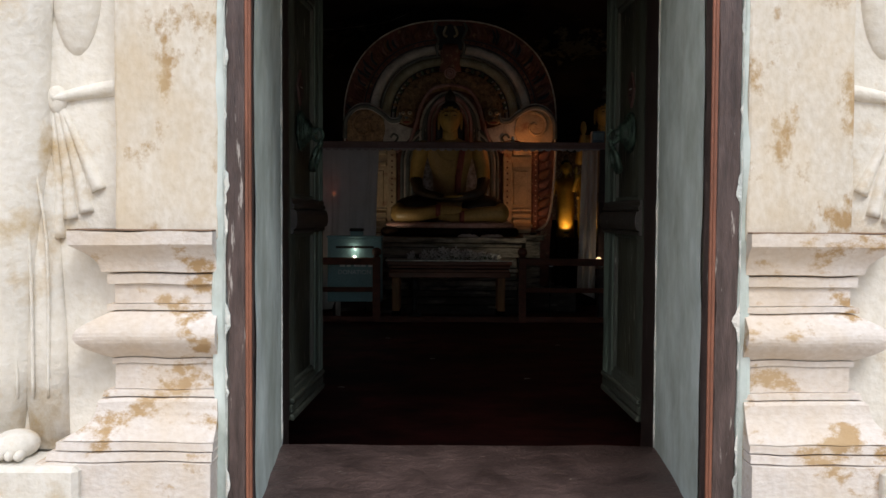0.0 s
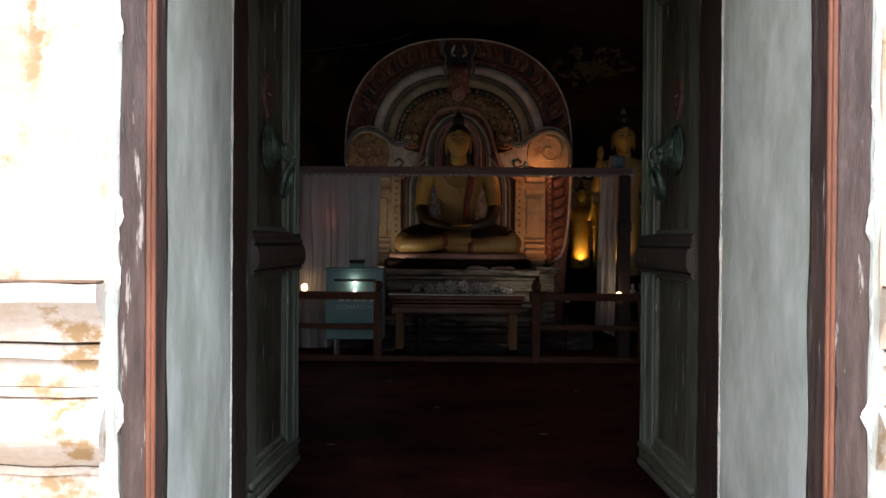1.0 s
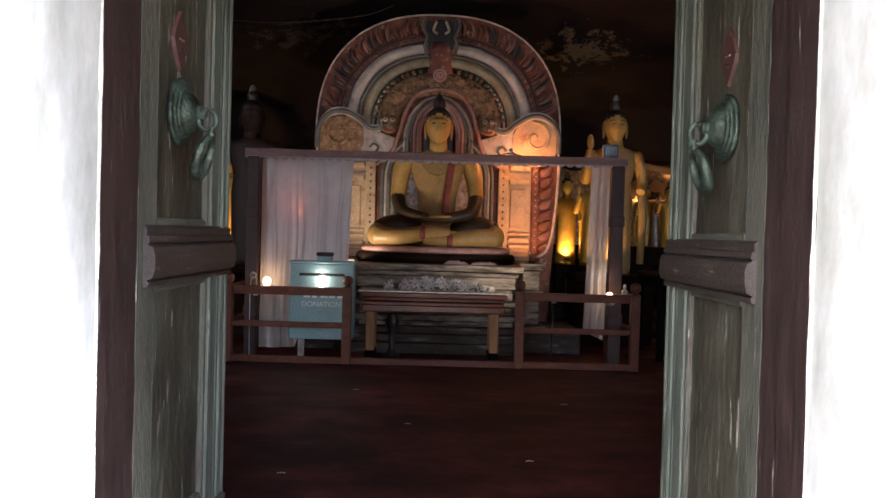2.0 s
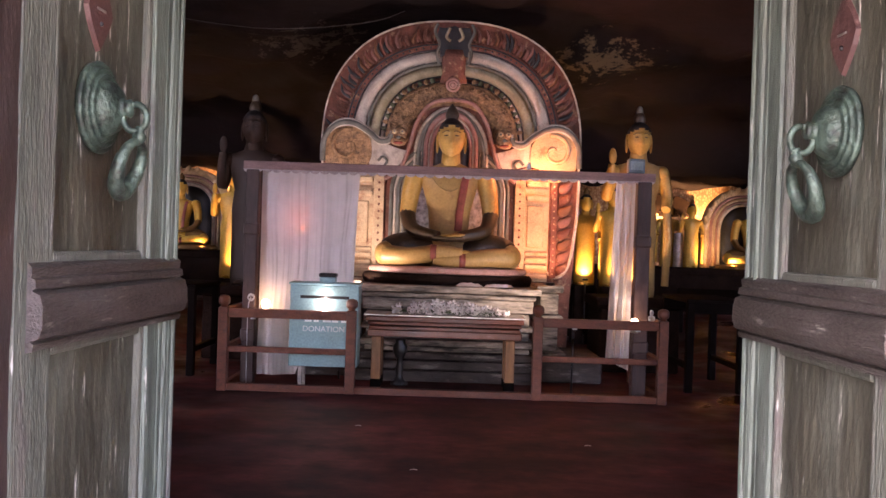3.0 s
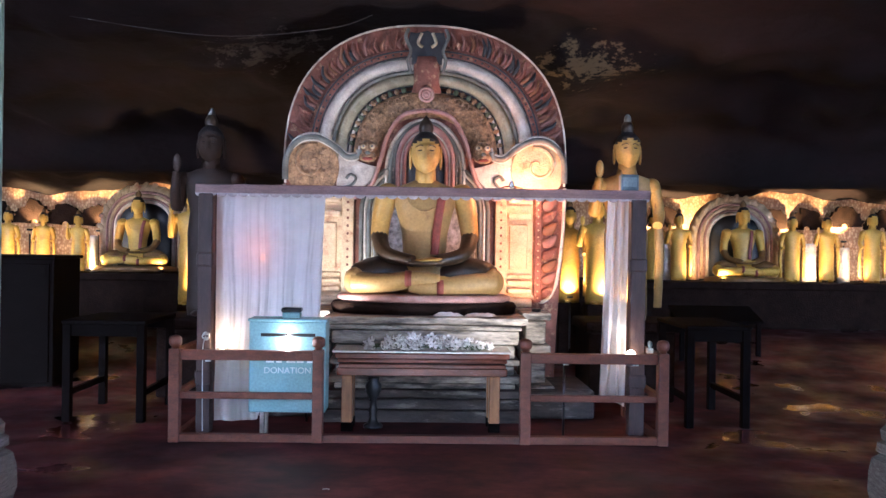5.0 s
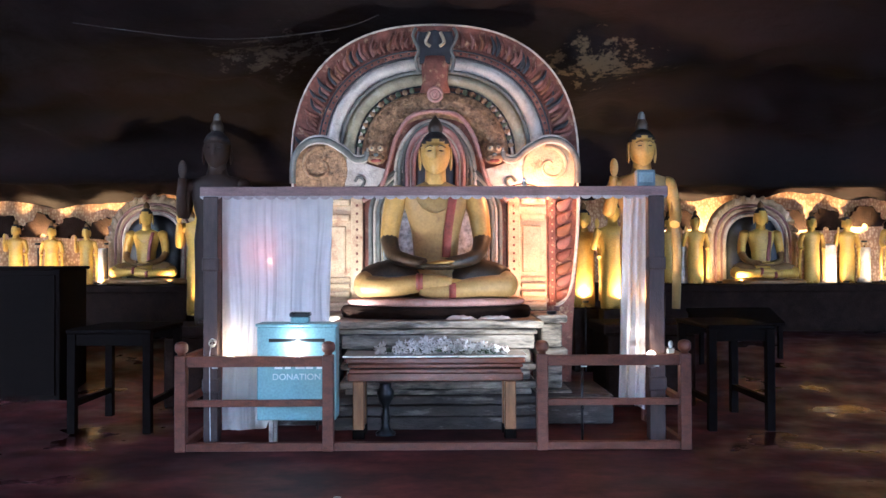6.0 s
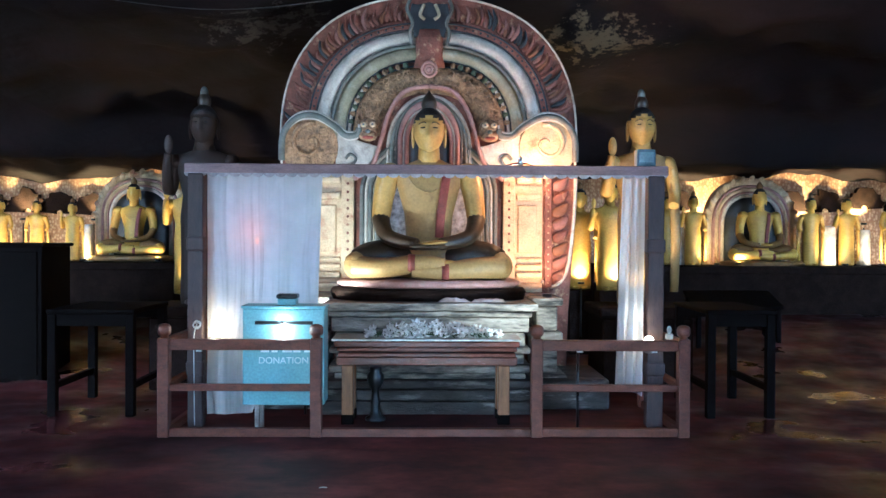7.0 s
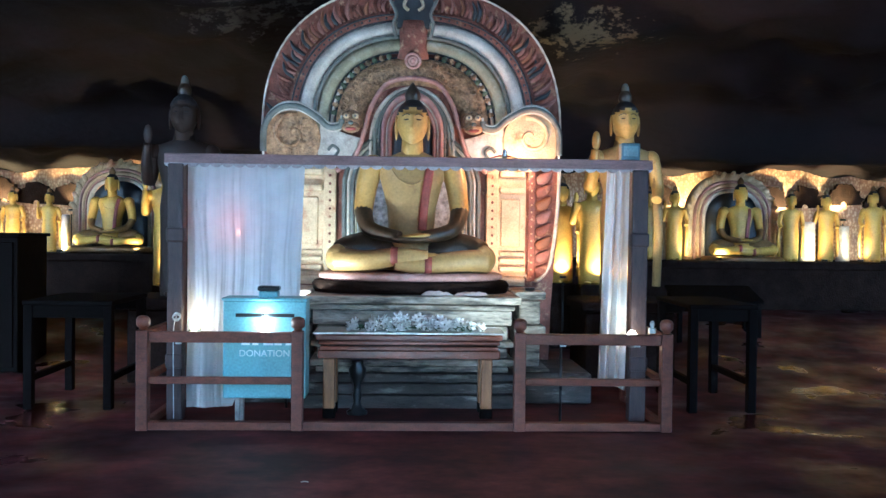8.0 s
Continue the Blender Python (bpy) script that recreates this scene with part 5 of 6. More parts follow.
bm = loft(B(), [(1.18, 0.88, 0.46, 0.02, 12.98), (1.205, 0.93, 0.5, 0.02, 12.98), (1.24, 0.93, 0.5, 0.02, 12.98), (1.262, 0.88, 0.46, 0.02, 12.98)])
solid("seat_cushion", bm, PINK, (0.02, 12.98, 1.18), "thin faded pink painted seat cushion under the statue", "cushion")
for x0, x1, s in ((0.12, 0.42, 1), (0.44, 0.76, 4)):
    bm = sheet(14, 8, lambda u, v: (x0 + (x1 - x0) * u, 12.34 + 0.16 * v + 0.01 * noise.noise((u * 5, s, 1)), 1.068 + 0.05 * math.sin(math.pi * v) * (0.6 + 0.5 * noise.noise((u * 6, v * 3, s))) * math.sin(math.pi * min(1, max(0, u * 1.0))) ** 0.4))
    solid("folded_cloth", bm, WHITE_CL, (x0, 12.4, 1.066), "crumpled white offering cloth lying on the altar edge", "cloth", "offering cloths")

# ---- enclosure fence ----
fence = thing("altar_fence", (0, 11.36, 0), "low red-brown painted wooden fence round the altar", "fence")
YF = 11.36


def post(x, y):
    bm = box(B(), x - 0.048, x + 0.048, y - 0.048, y + 0.048, 0.0, 0.83, 0.006)
    lathe(bm, [(0.036, 0.825), (0.034, 0.85), (0.05, 0.857), (0.058, 0.875), (0.058, 0.918), (0.046, 0.938), (0.02, 0.948), (0.003, 0.95)], (x, y, 0), 8)
    part("post", bm, WOOD_RED, fence)


def rail(x0, x1, z0, z1, y=YF, d=0.03):
    bm = box(B(), x0, x1, y - d, y + d, z0, z1, 0.006)
    part("rail", bm, WOOD_RED, fence)


PX = [-2.19, -0.92, 0.935, 2.178]
for x in PX:
    post(x, YF)
for x in (PX[0], PX[3]):
    post(x, 12.75)
    for z0, z1 in ((0.73, 0.82), (0.39, 0.445), (0.0, 0.07)):
        part("rail", box(B(), x - 0.03, x + 0.03, YF + 0.05, 12.70, z0, z1, 0.006), WOOD_RED, fence)
for a, b in ((PX[0], PX[1]), (PX[2], PX[3])):
    rail(a + 0.048, b - 0.048, 0.73, 0.82)
    rail(a + 0.048, b - 0.048, 0.385, 0.445, d=0.022)
for a, b in zip(PX, PX[1:]):
    rail(a + 0.048, b - 0.048, 0.004, 0.075, d=0.035)

# ---- curtain frame ----
YB = 11.80
WHITE_FR = mat("faded_white_fringe", (0.52, 0.47, 0.47), 0.85, scale=8)
fr = thing("curtain_stand", (0, YB, 0), "plain brown wooden post and beam frame hung with curtains", "stand")
for xa, xb in ((-2.10, -1.965), (1.965, 2.11)):
    bm = box(B(), xa, xb, YB - 0.065, YB + 0.065, 0.0, 2.235, 0.008)
    part("upright", bm, PILLAR_WD, fr)
    for z in (0.45, 1.55):
        part("collar", box(B(), xa - 0.012, xb + 0.012, YB - 0.08, YB + 0.08, z, z + 0.13, 0.02, seg=2), PILLAR_WD, fr)
part("beam", box(B(), -2.135, 2.15, YB - 0.05, YB + 0.05, 2.235, 2.325, 0.008), BEAM_WD, fr, "faded mauve-brown top beam")
bm = B()
for i in range(43):
    x = -2.085 + i * 0.0994
    n = 7
    a = [bm.verts.new((x + 0.049 * math.cos(math.pi * (1 + j / n)), YB - 0.053, 2.240 + 0.034 * math.sin(math.pi * (1 + j / n)))) for j in range(n + 1)]
    b = [bm.verts.new((v.co.x, YB - 0.045, v.co.z)) for v in a]
    bm.faces.new(a), bm.faces.new(b[::-1])
    for j in range(n):
        bm.faces.new((a[j], a[j + 1], b[j + 1], b[j]))
part("scalloped_fringe", bm, WHITE_FR, fr, "faded white scalloped fringe")


def curtain(fn, nx, nz, label):
    bm = sheet(nx, nz, fn)
    ob = solid("curtain", bm, CLOTH_THIN, (0, YB, 0.1), label, "curtain", "altar curtains")
    return ob


CLOTH_THIN = mat("sheer_white_cotton", (0.82, 0.82, 0.82), 0.9, dark=0.88, light=1.06, scale=5, fine=150, bump=0.15)
b = CLOTH_THIN.node_tree.nodes["Principled BSDF"]
b.inputs["Transmission Weight"].default_value = 0.0
nt = CLOTH_THIN.node_tree
tr = nt.nodes.new("ShaderNodeBsdfTranslucent")
tr.inputs[0].default_value = (0.75, 0.74, 0.73, 1)
tp = nt.nodes.new("ShaderNodeBsdfTransparent")
mx1, mx2 = nt.nodes.new("ShaderNodeMixShader"), nt.nodes.new("ShaderNodeMixShader")
mx1.inputs[0].default_value, mx2.inputs[0].default_value = 0.24, 0.10
nt.links.new(b.outputs[0], mx1.inputs[1])
nt.links.new(tr.outputs[0], mx1.inputs[2])
nt.links.new(mx1.outputs[0], mx2.inputs[1])
nt.links.new(tp.outputs[0], mx2.inputs[2])
nt.links.new(mx2.outputs[0], nt.nodes["Material Output"].inputs[0])


def cur1(u, v):
    top, bot = 2.245, 0.10 + 0.9 * max(0.0, (u - 0.42) / 0.58) ** 0.8 + 0.07 * max(0, (u - 0.2))
    z = top + (bot - top) * v
    width = 1.02 - 0.05 * v
    x = -1.945 + width * u
    w = u + 0.012 * math.sin(9 * v + 3 * u) + 0.02 * noise.noise((u * 4, v * 2.5, 11))
    fold = 0.028 * noise.noise((w * 9, v * 0.9, 4)) + 0.011 * noise.noise((w * 23, v * 1.3, 7)) + 0.005 * noise.noise((w * 50, v * 2.4, 2))
    return (x + 0.012 * noise.noise((u * 6, v * 5, 2)) * v, YB + 0.015 + fold * (0.4 + 0.8 * v), z)


def cur2(u, v):
    top, bot = 2.245, 0.27 + 0.1 * (1 - u)
    z = top + (bot - top) * v
    x = 1.752 - 0.05 * v + (0.20 + 0.03 * v) * u
    return (x, YB + 0.01 + 0.035 * math.sin(u * 17 + v) * (0.5 + 0.6 * v) + 0.02 * noise.noise((u * 8, v * 3, 9)), z)


curtain(cur1, 190, 60, "thin white cotton curtain hanging half gathered from the beam")
def cur3(u, v):
    top, bot = 2.24, 1.02 + 0.05 * math.sin(5 * u)
    z = top + (bot - top) * v
    w = u + 0.02 * noise.noise((u * 4, v * 2.5, 21))
    fold = 0.02 * noise.noise((w * 7, v * 0.9, 14)) + 0.012 * noise.noise((w * 19, v * 1.5, 17))
    return (-1.47 + 0.53 * u - 0.03 * v, YB + 0.075 + fold * (0.4 + 0.8 * v), z)


curtain(cur3, 90, 40, "doubled white cotton length hanging behind the curtain")
curtain(cur2, 30, 50, "narrow gathered white cotton curtain hanging from the beam")

# ---- donation box ----
bx = thing("donation_box", (-1.2, 11.6, 0), "turquoise painted metal donation box on short legs behind the fence", "donation box")
BX0, BX1, BY0, BY1 = -1.555, -0.862, 11.44, 11.72
part("body", box(B(), BX0, BX1, BY0, BY1, 0.25, 1.07, 0.012, seg=2), BOX_BLUE, bx)
part("lid", box(B(), BX0 - 0.012, BX1 + 0.012, BY0 - 0.012, BY1 + 0.012, 1.07, 1.095, 0.006), BOX_BLUE, bx)
part("coin_slot", box(B(), -1.45, -0.96, BY0 - 0.004, BY0 + 0.004, 0.935, 0.965, 0.0), BLACK, bx, "dark coin slot")
part("hatch", box(B(), -1.27, -1.11, 11.5, 11.62, 1.095, 1.15, 0.008), BOX_BLUE, bx)
part("hatch_lid", box(B(), -1.28, -1.10, 11.49, 11.63, 1.15, 1.19, 0.01), BLACK, bx, "dark cap over the hatch")
for x in (BX0 + 0.12, BX1 - 0.08):
    for y in (BY0 + 0.04, BY1 - 0.04):
        part("leg", box(B(), x - 0.02, x + 0.02, y - 0.02, y + 0.02, 0.0, 0.25, 0.004), TIN, bx)
cu = bpy.data.curves.new("lettering", "FONT")
cu.body, cu.size, cu.extrude, cu.align_x = "DONATION", 0.078, 0.001, "LEFT"
tx = new("lettering", cu)
dg = bpy.context.evaluated_depsgraph_get()
me = bpy.data.meshes.new_from_object(tx.evaluated_get(dg))
bpy.data.objects.remove(tx)
me.materials.clear()
me.materials.append(WHITE_PT)
lt_ob = new("lettering", me)
lt_ob.parent = bx
lt_ob.matrix_basis = Matrix.Translation(Vector((-1.42, BY0 - 0.0035, 0.605)) - BASE[bx]) @ pose(0, 0, 0, 90, 0, 0)
tagged(lt_ob, "white painted capital letters")
for i, (w, h) in enumerate(((0.07, 0.05), (0.05, 0.06), (0.08, 0.045), (0.06, 0.055), (0.07, 0.05))):
    x = -1.40 + i * 0.092
    part("script_mark", box(B(), x, x + w, BY0 - 0.004, BY0 + 0.002, 0.70, 0.70 + h, 0.0), WHITE_PT, bx)

# ---- offering table ----
tb = thing("offering_table", (0.01, 12.0, 0), "varnished red wooden offering table with tin top before altar", "table")
TY0, TY1 = 11.82, 12.24
part("tin_top", box(B(), -0.84, 0.855, TY0 - 0.03, TY1, 0.755, 0.775, 0.004), TIN, tb, "tarnished tin table top")
part("top_board", box(B(), -0.82, 0.84, TY0 - 0.02, TY1 - 0.02, 0.70, 0.755, 0.014, seg=2), TABLE_WD, tb)
part("moulding", box(B(), -0.80, 0.82, TY0, TY1 - 0.03, 0.655, 0.70, 0.018, seg=2), TABLE_WD, tb)
part("moulding", box(B(), -0.785, 0.805, TY0 - 0.015, TY1 - 0.03, 0.61, 0.65, 0.012, seg=2), TABLE_WD, tb)
part("apron", box(B(), -0.80, 0.82, TY0 + 0.005, TY1 - 0.04, 0.535, 0.61, 0.008), TABLE_WD, tb)
for x in (-0.70, 0.70):
    for y in (TY0 + 0.05, TY1 - 0.09):
        lg = part("leg", box(B(), x - 0.052, x + 0.052, y - 0.045, y + 0.045, 0.09, 0.535, 0.008), LEG_WD, tb, "golden brown square leg")
        part("foot", box(B(), x - 0.055, x + 0.055, y - 0.048, y + 0.048, 0.0, 0.09, 0.008), DARK_WD, lg)
bm = lathe(B(), [(0.09, 0.0), (0.095, 0.03), (0.05, 0.06), (0.03, 0.12), (0.045, 0.18), (0.03, 0.22), (0.035, 0.28), (0.075, 0.36), (0.08, 0.42), (0.05, 0.46), (0.06, 0.49), (0.04, 0.50)], (-0.46, 12.02, 0), 18)
solid("black_vase", bm, BLACK, (-0.46, 12.02, 0), "glossy black turned vase standing under the table", "vase")

def flower(k):
    bm = B()
    r = random.Random(k)
    for j in range(5):
        a = 2 * math.pi * j / 5 + r.random()
        ell(bm, (0.026 * math.cos(a), 0.026 * math.sin(a), 0.012), (0.026, 0.013, 0.006), (0, -25, math.degrees(a)), u=7, v=4, mi=0)
    ell(bm, (0, 0, 0.012), (0.008, 0.008, 0.008), u=6, v=4, mi=1)
    return mesh_of("flower", bm, [PETAL, STEM])


FLOWER = [flower(k) for k in range(4)]
rf = random.Random(5)
for i in range(150):
    x = max(-0.52, min(0.66, rf.gauss(0.06, 0.33)))
    if abs(x - 0.02) < 0.03:
        continue
    y = rf.uniform(11.86, 12.16)
    z = 0.775 + rf.uniform(0.0, 0.13) * (0.4 + 0.6 * math.exp(-((x - 0.0) / 0.35) ** 2)) 
    ob = new("flower", FLOWER[i % 4])
    ob.matrix_basis = pose(x, y, z, rf.uniform(-70, 70) - 20, rf.uniform(-60, 60), rf.uniform(0, 360))
    tagged(ob, "small white offering flower heaped on the table", "flower", "offering flowers")
bm = B()
for i in range(90):
    x, y = rf.uniform(-0.5, 0.62), rf.uniform(11.86, 12.16)
    ell(bm, (x, y, 0.785 + rf.uniform(0, 0.03)), (0.03, 0.008, 0.005), (rf.uniform(-40, 40), rf.uniform(-40, 40), rf.uniform(0, 360)), u=6, v=4)
solid("flower_greens", bm, STEM, (0, 12, 0.775), "green leaves and stems among the offering flowers", "greenery", kind="stuff")

# ---- uplights behind the fence rail ----
def uplight(x, y, z, watts, target, color=WARM, ang=150):
    up = thing("uplight", (x, y, z), "small bare floodlight clamped behind the fence rail", "lamp", "altar uplights")
    part("housing", lathe(B(), [(0.03, -0.10), (0.045, -0.09), (0.055, -0.05), (0.06, -0.045), (0.052, -0.045)], (x, y, z), 14), TIN, up)
    part("bulb", ell(B(), (x, y, z), (0.042, 0.042, 0.05), u=14, v=10), BULB_DIM, up, "glowing bulb")
    return spot("uplight_glow", (x, y, z + 0.075), target, watts, color, ang, 0.03, 0.5)


uplight(-1.84, 11.66, 0.85, 0.05, (-1.80, 11.80, 1.12), (1.0, 0.52, 0.22), 105)
uplight(1.95, 11.62, 0.78, 0.25, (1.84, 11.78, 1.2), (1.0, 0.72, 0.42), 100)
bm = lathe(B(), [(0.012, 0.74), (0.02, 0.75), (0.022, 0.80), (0.018, 0.82)], (-1.205, 11.412, 0), 10)
spare = thing("uplight", (-1.205, 11.412, 0.74), "tiny bare bulb clamped behind the rail before donation box", "lamp", "altar uplights")
part("housing", bm, TIN, spare)
part("bulb", ell(B(), (-1.205, 11.412, 0.832), (0.014, 0.014, 0.016), u=10, v=8), BULB, spare)
lamp("box_glow", (-1.205, 11.395, 0.925), 0.28, (1, 0.86, 0.66), 0.01)

# cable loop by the lamp and small white clips under the rail
bm = tube(B(), [(-1.98 + 0.03 * math.cos(0.5 * i), 11.60 + 0.02 * math.sin(0.9 * i), 0.90 + 0.03 * math.sin(0.5 * i) + 0.0008 * i) for i in range(40)], 0.004, 6)
tube(bm, curve([(-1.98, 11.60, 0.92), (-2.02, 11.66, 0.8), (-2.03, 11.7, 0.4), (-2.03, 11.72, 0.02)]), 0.004, 6)
solid("cable", bm, WHITE_PT, (-1.98, 11.6, 0.0), "loose white electric cable coiled beside the lamp", "cable")
for x in (-1.9, 1.3, 1.93):
    part("clip", box(B(), x - 0.025, x + 0.025, YF - 0.012, YF + 0.012, 0.715, 0.73, 0.003), WHITE_PT, fence, "small white lamp clip")

# things on the beam
bxo = thing("small_blue_box", (1.95, YB, 2.325), "small pale blue box with lighter front on the beam", "box")
part("body", box(B(), 1.865, 2.035, YB - 0.045, YB + 0.06, 2.325, 2.475, 0.008), mat("pale_blue_plastic", (0.16, 0.24, 0.28), 0.5), bxo)
part("front", box(B(), 1.885, 2.015, YB - 0.05, YB - 0.044, 2.36, 2.45, 0.002), mat("pale_blue_label", (0.30, 0.42, 0.46), 0.5), bxo)
bm = sheet(12, 6, lambda u, v: (0.70 + 0.24 * u, YB - 0.05 + 0.10 * v, 2.328 + 0.03 * math.sin(math.pi * u) * (0.6 + 0.5 * noise.noise((5 * u, 4 * v, 2)))))
solid("red_cloth", bm, mat("crumpled_red_cloth", (0.35, 0.03, 0.03), 0.85), (0.82, YB, 2.326), "crumpled red cloth lying on the beam", "cloth")
bm = ell(B(), (0.83, YB - 0.02, 2.375), (0.022, 0.02, 0.03), u=10, v=8)
ell(bm, (0.83, YB - 0.02, 2.345), (0.03, 0.025, 0.02), u=10, v=8)
solid("small_jar", bm, WHITE_PT, (0.83, YB - 0.02, 2.326), "tiny white jar standing on the beam", "jar")


# their wood is near black, so the shade they stand in is in the colour
# dark side tables and cabinet
def side_table(x0, x1, y0, y1, h, lab):
    t = thing("side_table", ((x0 + x1) / 2, (y0 + y1) / 2, 0), lab, "table", "side tables")
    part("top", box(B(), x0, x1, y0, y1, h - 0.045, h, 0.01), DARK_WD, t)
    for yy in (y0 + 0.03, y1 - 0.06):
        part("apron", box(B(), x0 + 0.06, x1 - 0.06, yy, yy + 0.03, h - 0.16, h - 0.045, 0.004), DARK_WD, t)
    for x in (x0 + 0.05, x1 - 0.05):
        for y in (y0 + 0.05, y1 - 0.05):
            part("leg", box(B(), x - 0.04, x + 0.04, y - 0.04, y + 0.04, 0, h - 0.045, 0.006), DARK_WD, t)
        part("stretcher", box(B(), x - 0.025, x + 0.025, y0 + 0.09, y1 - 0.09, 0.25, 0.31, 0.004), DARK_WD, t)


side_table(2.62, 3.28, 12.12, 13.25, 1.02, "dark old wooden side table standing beside the altar fence")
side_table(-3.52, -2.70, 12.16, 13.25, 1.0, "dark old wooden side table standing beside the altar fence")
cb = thing("dark_cabinet", (-5.2, 14.4, 0), "tall dark wooden cabinet standing in the shadow", "cabinet")
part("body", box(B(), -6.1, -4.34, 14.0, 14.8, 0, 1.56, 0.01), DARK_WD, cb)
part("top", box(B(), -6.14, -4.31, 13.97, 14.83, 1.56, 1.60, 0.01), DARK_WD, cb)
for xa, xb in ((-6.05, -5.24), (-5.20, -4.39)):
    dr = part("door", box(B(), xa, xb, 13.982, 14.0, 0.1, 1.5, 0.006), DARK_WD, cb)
    part("knob", ell(B(), (xb - 0.06 if xb < -5 else xa + 0.06, 13.97, 0.85), (0.015, 0.015, 0.015), u=8, v=6), TIN, dr)
# a sloping stand with folded cloths before the ledge
st = thing("offering_stand", (4.2, 16.0, 0), "dark sloping wooden offering stand before the statue ledge", "stand")
part("board", box(B(), 3.6, 4.8, -0.3, 0.3, -0.02, 0.02, 0.005, m=pose(0, 16.0, 0.86, 18, 0, 0)), DARK_WD, st)
for x in (3.66, 4.74):
    for y, h in ((15.76, 0.78), (16.24, 0.92)):
        part("leg", box(B(), x - 0.03, x + 0.03, y - 0.03, y + 0.03, 0, h, 0.004), DARK_WD, st)
for x, z, r in ((3.93, 0.90, 20), (4.40, 0.86, 14)):
    bm = box(B(), x - 0.15, x + 0.15, -0.06, 0.06, 0.0, 0.03, 0.01, m=pose(0, 15.95, z - 0.035, 18, r, 0), seg=2)
    solid("folded_cloth", bm, ARCH_CREAM, (x, 15.95, z - 0.03), "folded cream offering cloth on the sloping stand", "cloth", "offering cloths")
# litter on the floor
rl = random.Random(8)
for x, y in ((-0.70, 9.76), (1.1, 9.3), (-0.2, 8.4), (0.6, 7.4), (-0.9, 7.0)):
    bm = sheet(4, 2, lambda u, v: (x + 0.05 * u, y + 0.02 * v, 0.016 + 0.004 * math.sin(3 * u)))
    solid("petal", bm, PETAL, (x, y, 0.012), "fallen white petal lying on the floor", "petal", "fallen petals")

# small white lamp on the fence corner, a thin cable under the rock
bm = box(B(), 2.05, 2.11, 11.42, 11.47, 0.82, 0.87, 0.008)
ell(bm, (2.08, 11.445, 0.90), (0.02, 0.02, 0.035), u=10, v=8)
solid("small_lamp", bm, WHITE_PT, (2.08, 11.445, 0.82), "small unlit white lamp standing on the fence rail", "lamp")
bm = tube(B(), curve([(-4.2, 13.6, 4.35), (-2.4, 13.3, 4.07), (-1.1, 13.3, 4.17), (-0.6, 13.4, 4.36)]), 0.004, 6)
solid("ceiling_cable", bm, mat("grey_cable_sheath", (0.07, 0.07, 0.07), 0.6), (-2.4, 13.3, 4.07), "thin grey electric cable slung below the rock ceiling", "cable")

# ---- lamps among the statues ----
def shade_lamp(x, y, z, watts, target, color, ang=100, label="small dark floodlight standing on the floor", pole=0.0):
    f = thing("floodlight", (x, y, z - 0.045), label, "lamp", "floodlights")
    part("housing", lathe(B(), [(0.03, -0.045), (0.05, -0.04), (0.05, -0.012)], (x, y, z), 12), BLACK, f)
    if pole:
        part("pole", tube(B(), [(x, y, 0.0), (x, y, z - 0.1)], 0.012, 8), BLACK, f)
    return spot("floodlight_beam", (x, y, z), target, watts, color, ang, 0.03)


shade_lamp(1.22, 12.85, 1.133, 4.4, (1.22, 13.6, 2.3), AMBER, 120, "small dark floodlight standing on the altar shoulder")
shade_lamp(1.30, 11.46, 0.80, 6, (0.30, 13.4, 2.7), WARM, 122, "small dark floodlight on a thin pole behind the fence", 1)
# added fill for statue and arch, out of sight behind the curtain
shade_lamp(-1.14, 12.32, 0.98, 6.6, (0.05, 13.4, 2.75), WARM, 115, "added floodlight on a thin pole beside the altar, hidden by the curtain", 1)
# second amber lamp, added unseen behind the beam to brighten the arch's upper right
br = thing("added_bracket_lamp", (1.15, 13.1, 2.34), "added unseen amber lamp on a bracket fixed to the arch", "lamp", "floodlights")
part("bracket", box(B(), 1.14, 1.16, 13.12, 13.49, 2.345, 2.365, 0.003), BLACK, br)
part("socket", lathe(B(), [(0.02, 2.335), (0.026, 2.35), (0.026, 2.375), (0.015, 2.38)], (1.15, 13.1, 0), 10), BLACK, br)
lamp("added_arch_glow", (1.15, 13.1, 2.41), 1.7, AMBER, 0.03)
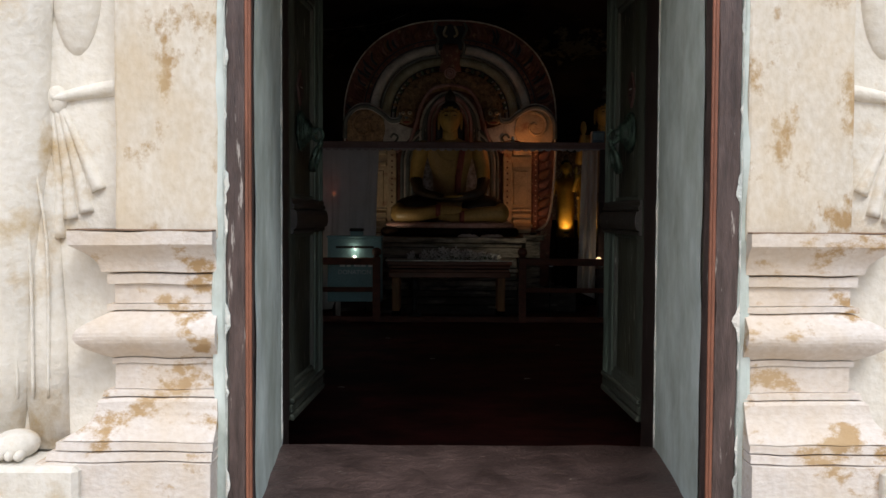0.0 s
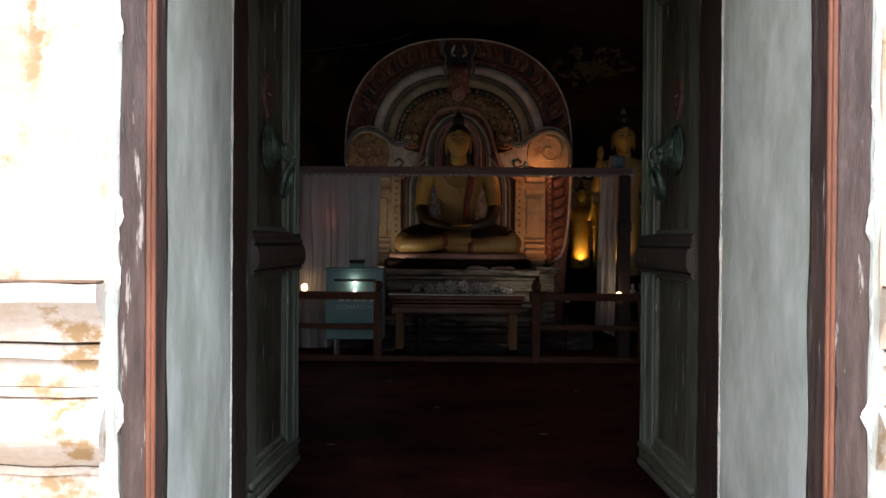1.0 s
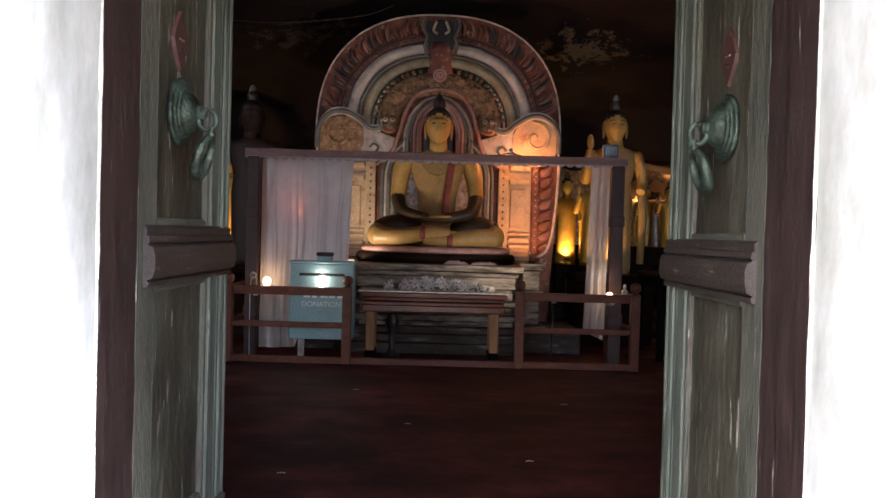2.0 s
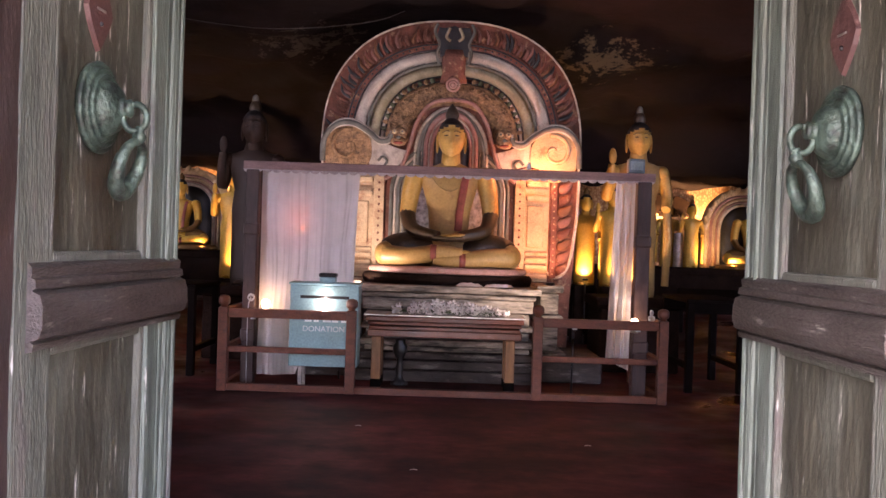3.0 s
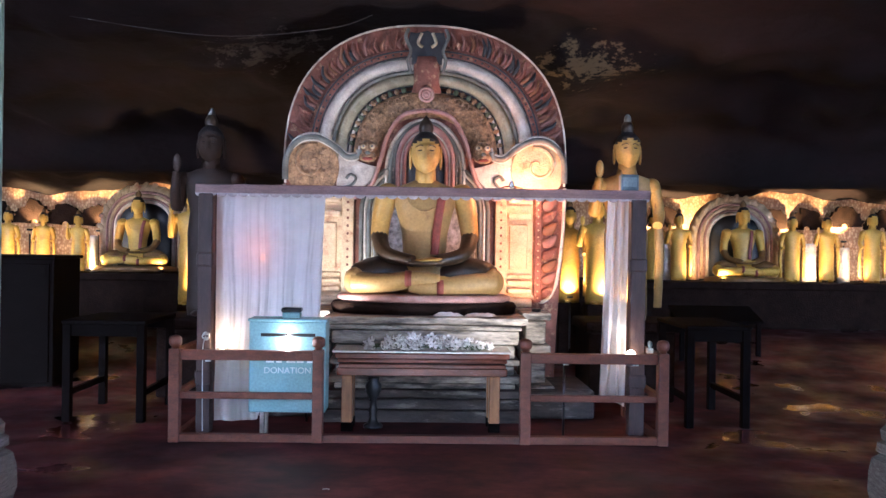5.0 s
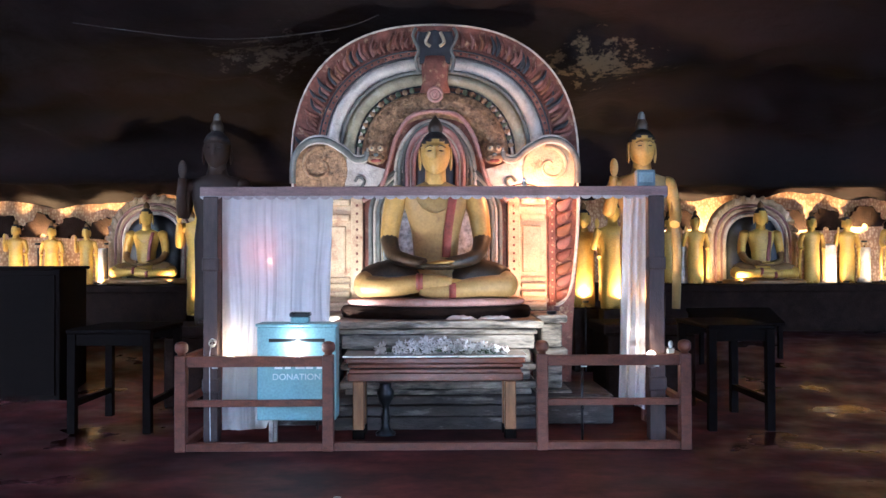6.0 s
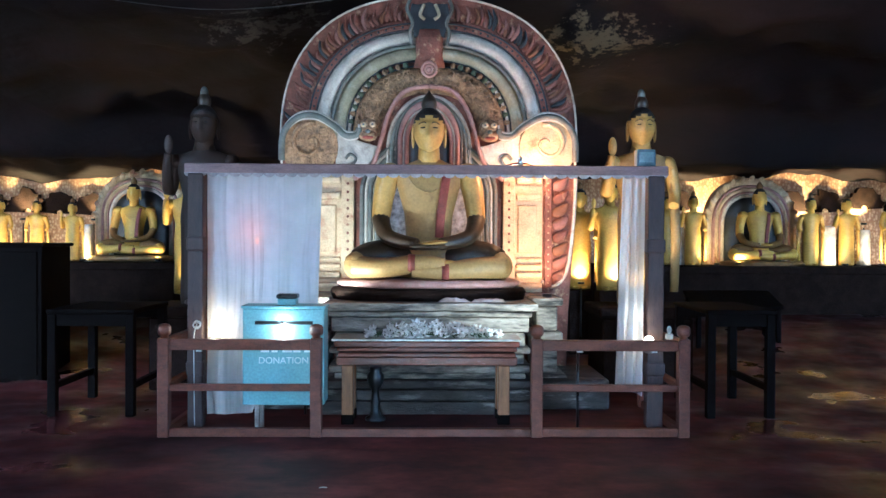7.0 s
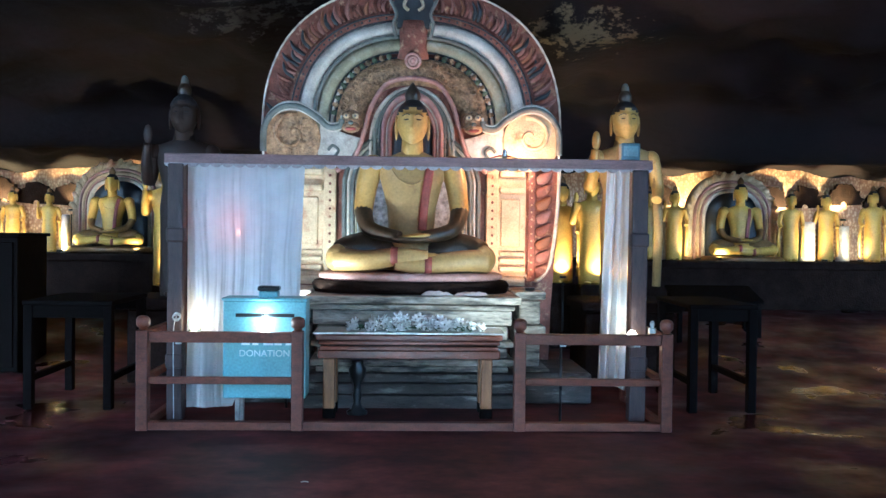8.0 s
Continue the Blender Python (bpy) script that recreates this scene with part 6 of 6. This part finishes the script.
for x, y, z, w, tx, tz in ((4.72, 18.25, 1.315, 20, 4.6, 2.6), (6.80, 18.2, 1.315, 20, 6.6, 2.6), (7.45, 18.3, 1.315, 16, 7.6, 2.5), (5.05, 18.2, 1.325, 14, 5.6, 2.4), (8.2, 18.3, 1.315, 14, 8.2, 2.5),
                       (-5.5, 18.2, 1.335, 16, -5.2, 2.7), (-6.1, 18.3, 1.335, 12, -6.2, 2.6), (-6.7, 18.2, 1.325, 12, -6.8, 2.5), (-4.3, 18.2, 1.335, 12, -4.7, 2.5), (-7.4, 18.3, 1.335, 12, -7.4, 2.5)):
    shade_lamp(x, y, z, 0.15 * w, (tx, 18.9, 1.8), GLOW, 104, "small dark floodlight standing on the statue ledge")
shade_lamp(2.24, 16.72, 1.07, 5, (2.25, 16.95, 1.7), GLOW, 120, "small dark floodlight on a thin pole behind the altar", 1)
shade_lamp(2.80, 16.36, 1.07, 6, (2.6, 16.7, 1.8), GLOW, 120, "small dark floodlight standing behind the altar")
shade_lamp(-3.1, 15.95, 1.02, 7, (-3.25, 16.3, 1.9), GLOW, 120, "small dark floodlight standing behind the altar")
shade_lamp(2.30, 13.62, 0.977, 6, (2.45, 14.0, 2.6), GLOW, 90, "small dark floodlight standing on a pedestal edge")
# amber bulb on a pole, glowing through the sheer curtain
hb = thing("pole_lamp", (-1.55, 12.06, 0.0), "bare amber bulb on a thin pole behind the curtain", "lamp", "floodlights")
part("pole", tube(B(), [(-1.55, 12.06, 0.0), (-1.55, 12.06, 1.60)], 0.01, 8), BLACK, hb)
part("bulb", ell(B(), (-1.55, 12.06, 1.64), (0.022, 0.022, 0.035), u=12, v=8), glowing("amber_bulb_glass", (1.0, 0.36, 0.12), 0.7), hb, "glowing amber bulb")
lamp("pole_glow", (-1.55, 12.03, 1.72), 0.22, (1.0, 0.22, 0.13), 0.03)
# added wall washers, hidden behind the canopies, to brighten the mural
for x in (-8.2, -6.9, -5.7, -4.2, 4.1, 4.75, 6.6, 7.6, 8.8):
    shade_lamp(x, 19.22, 2.0, 11, (x, 19.62, 2.6), GLOW, 84, "added unseen floodlight on a thin pole behind the statue row", 1)
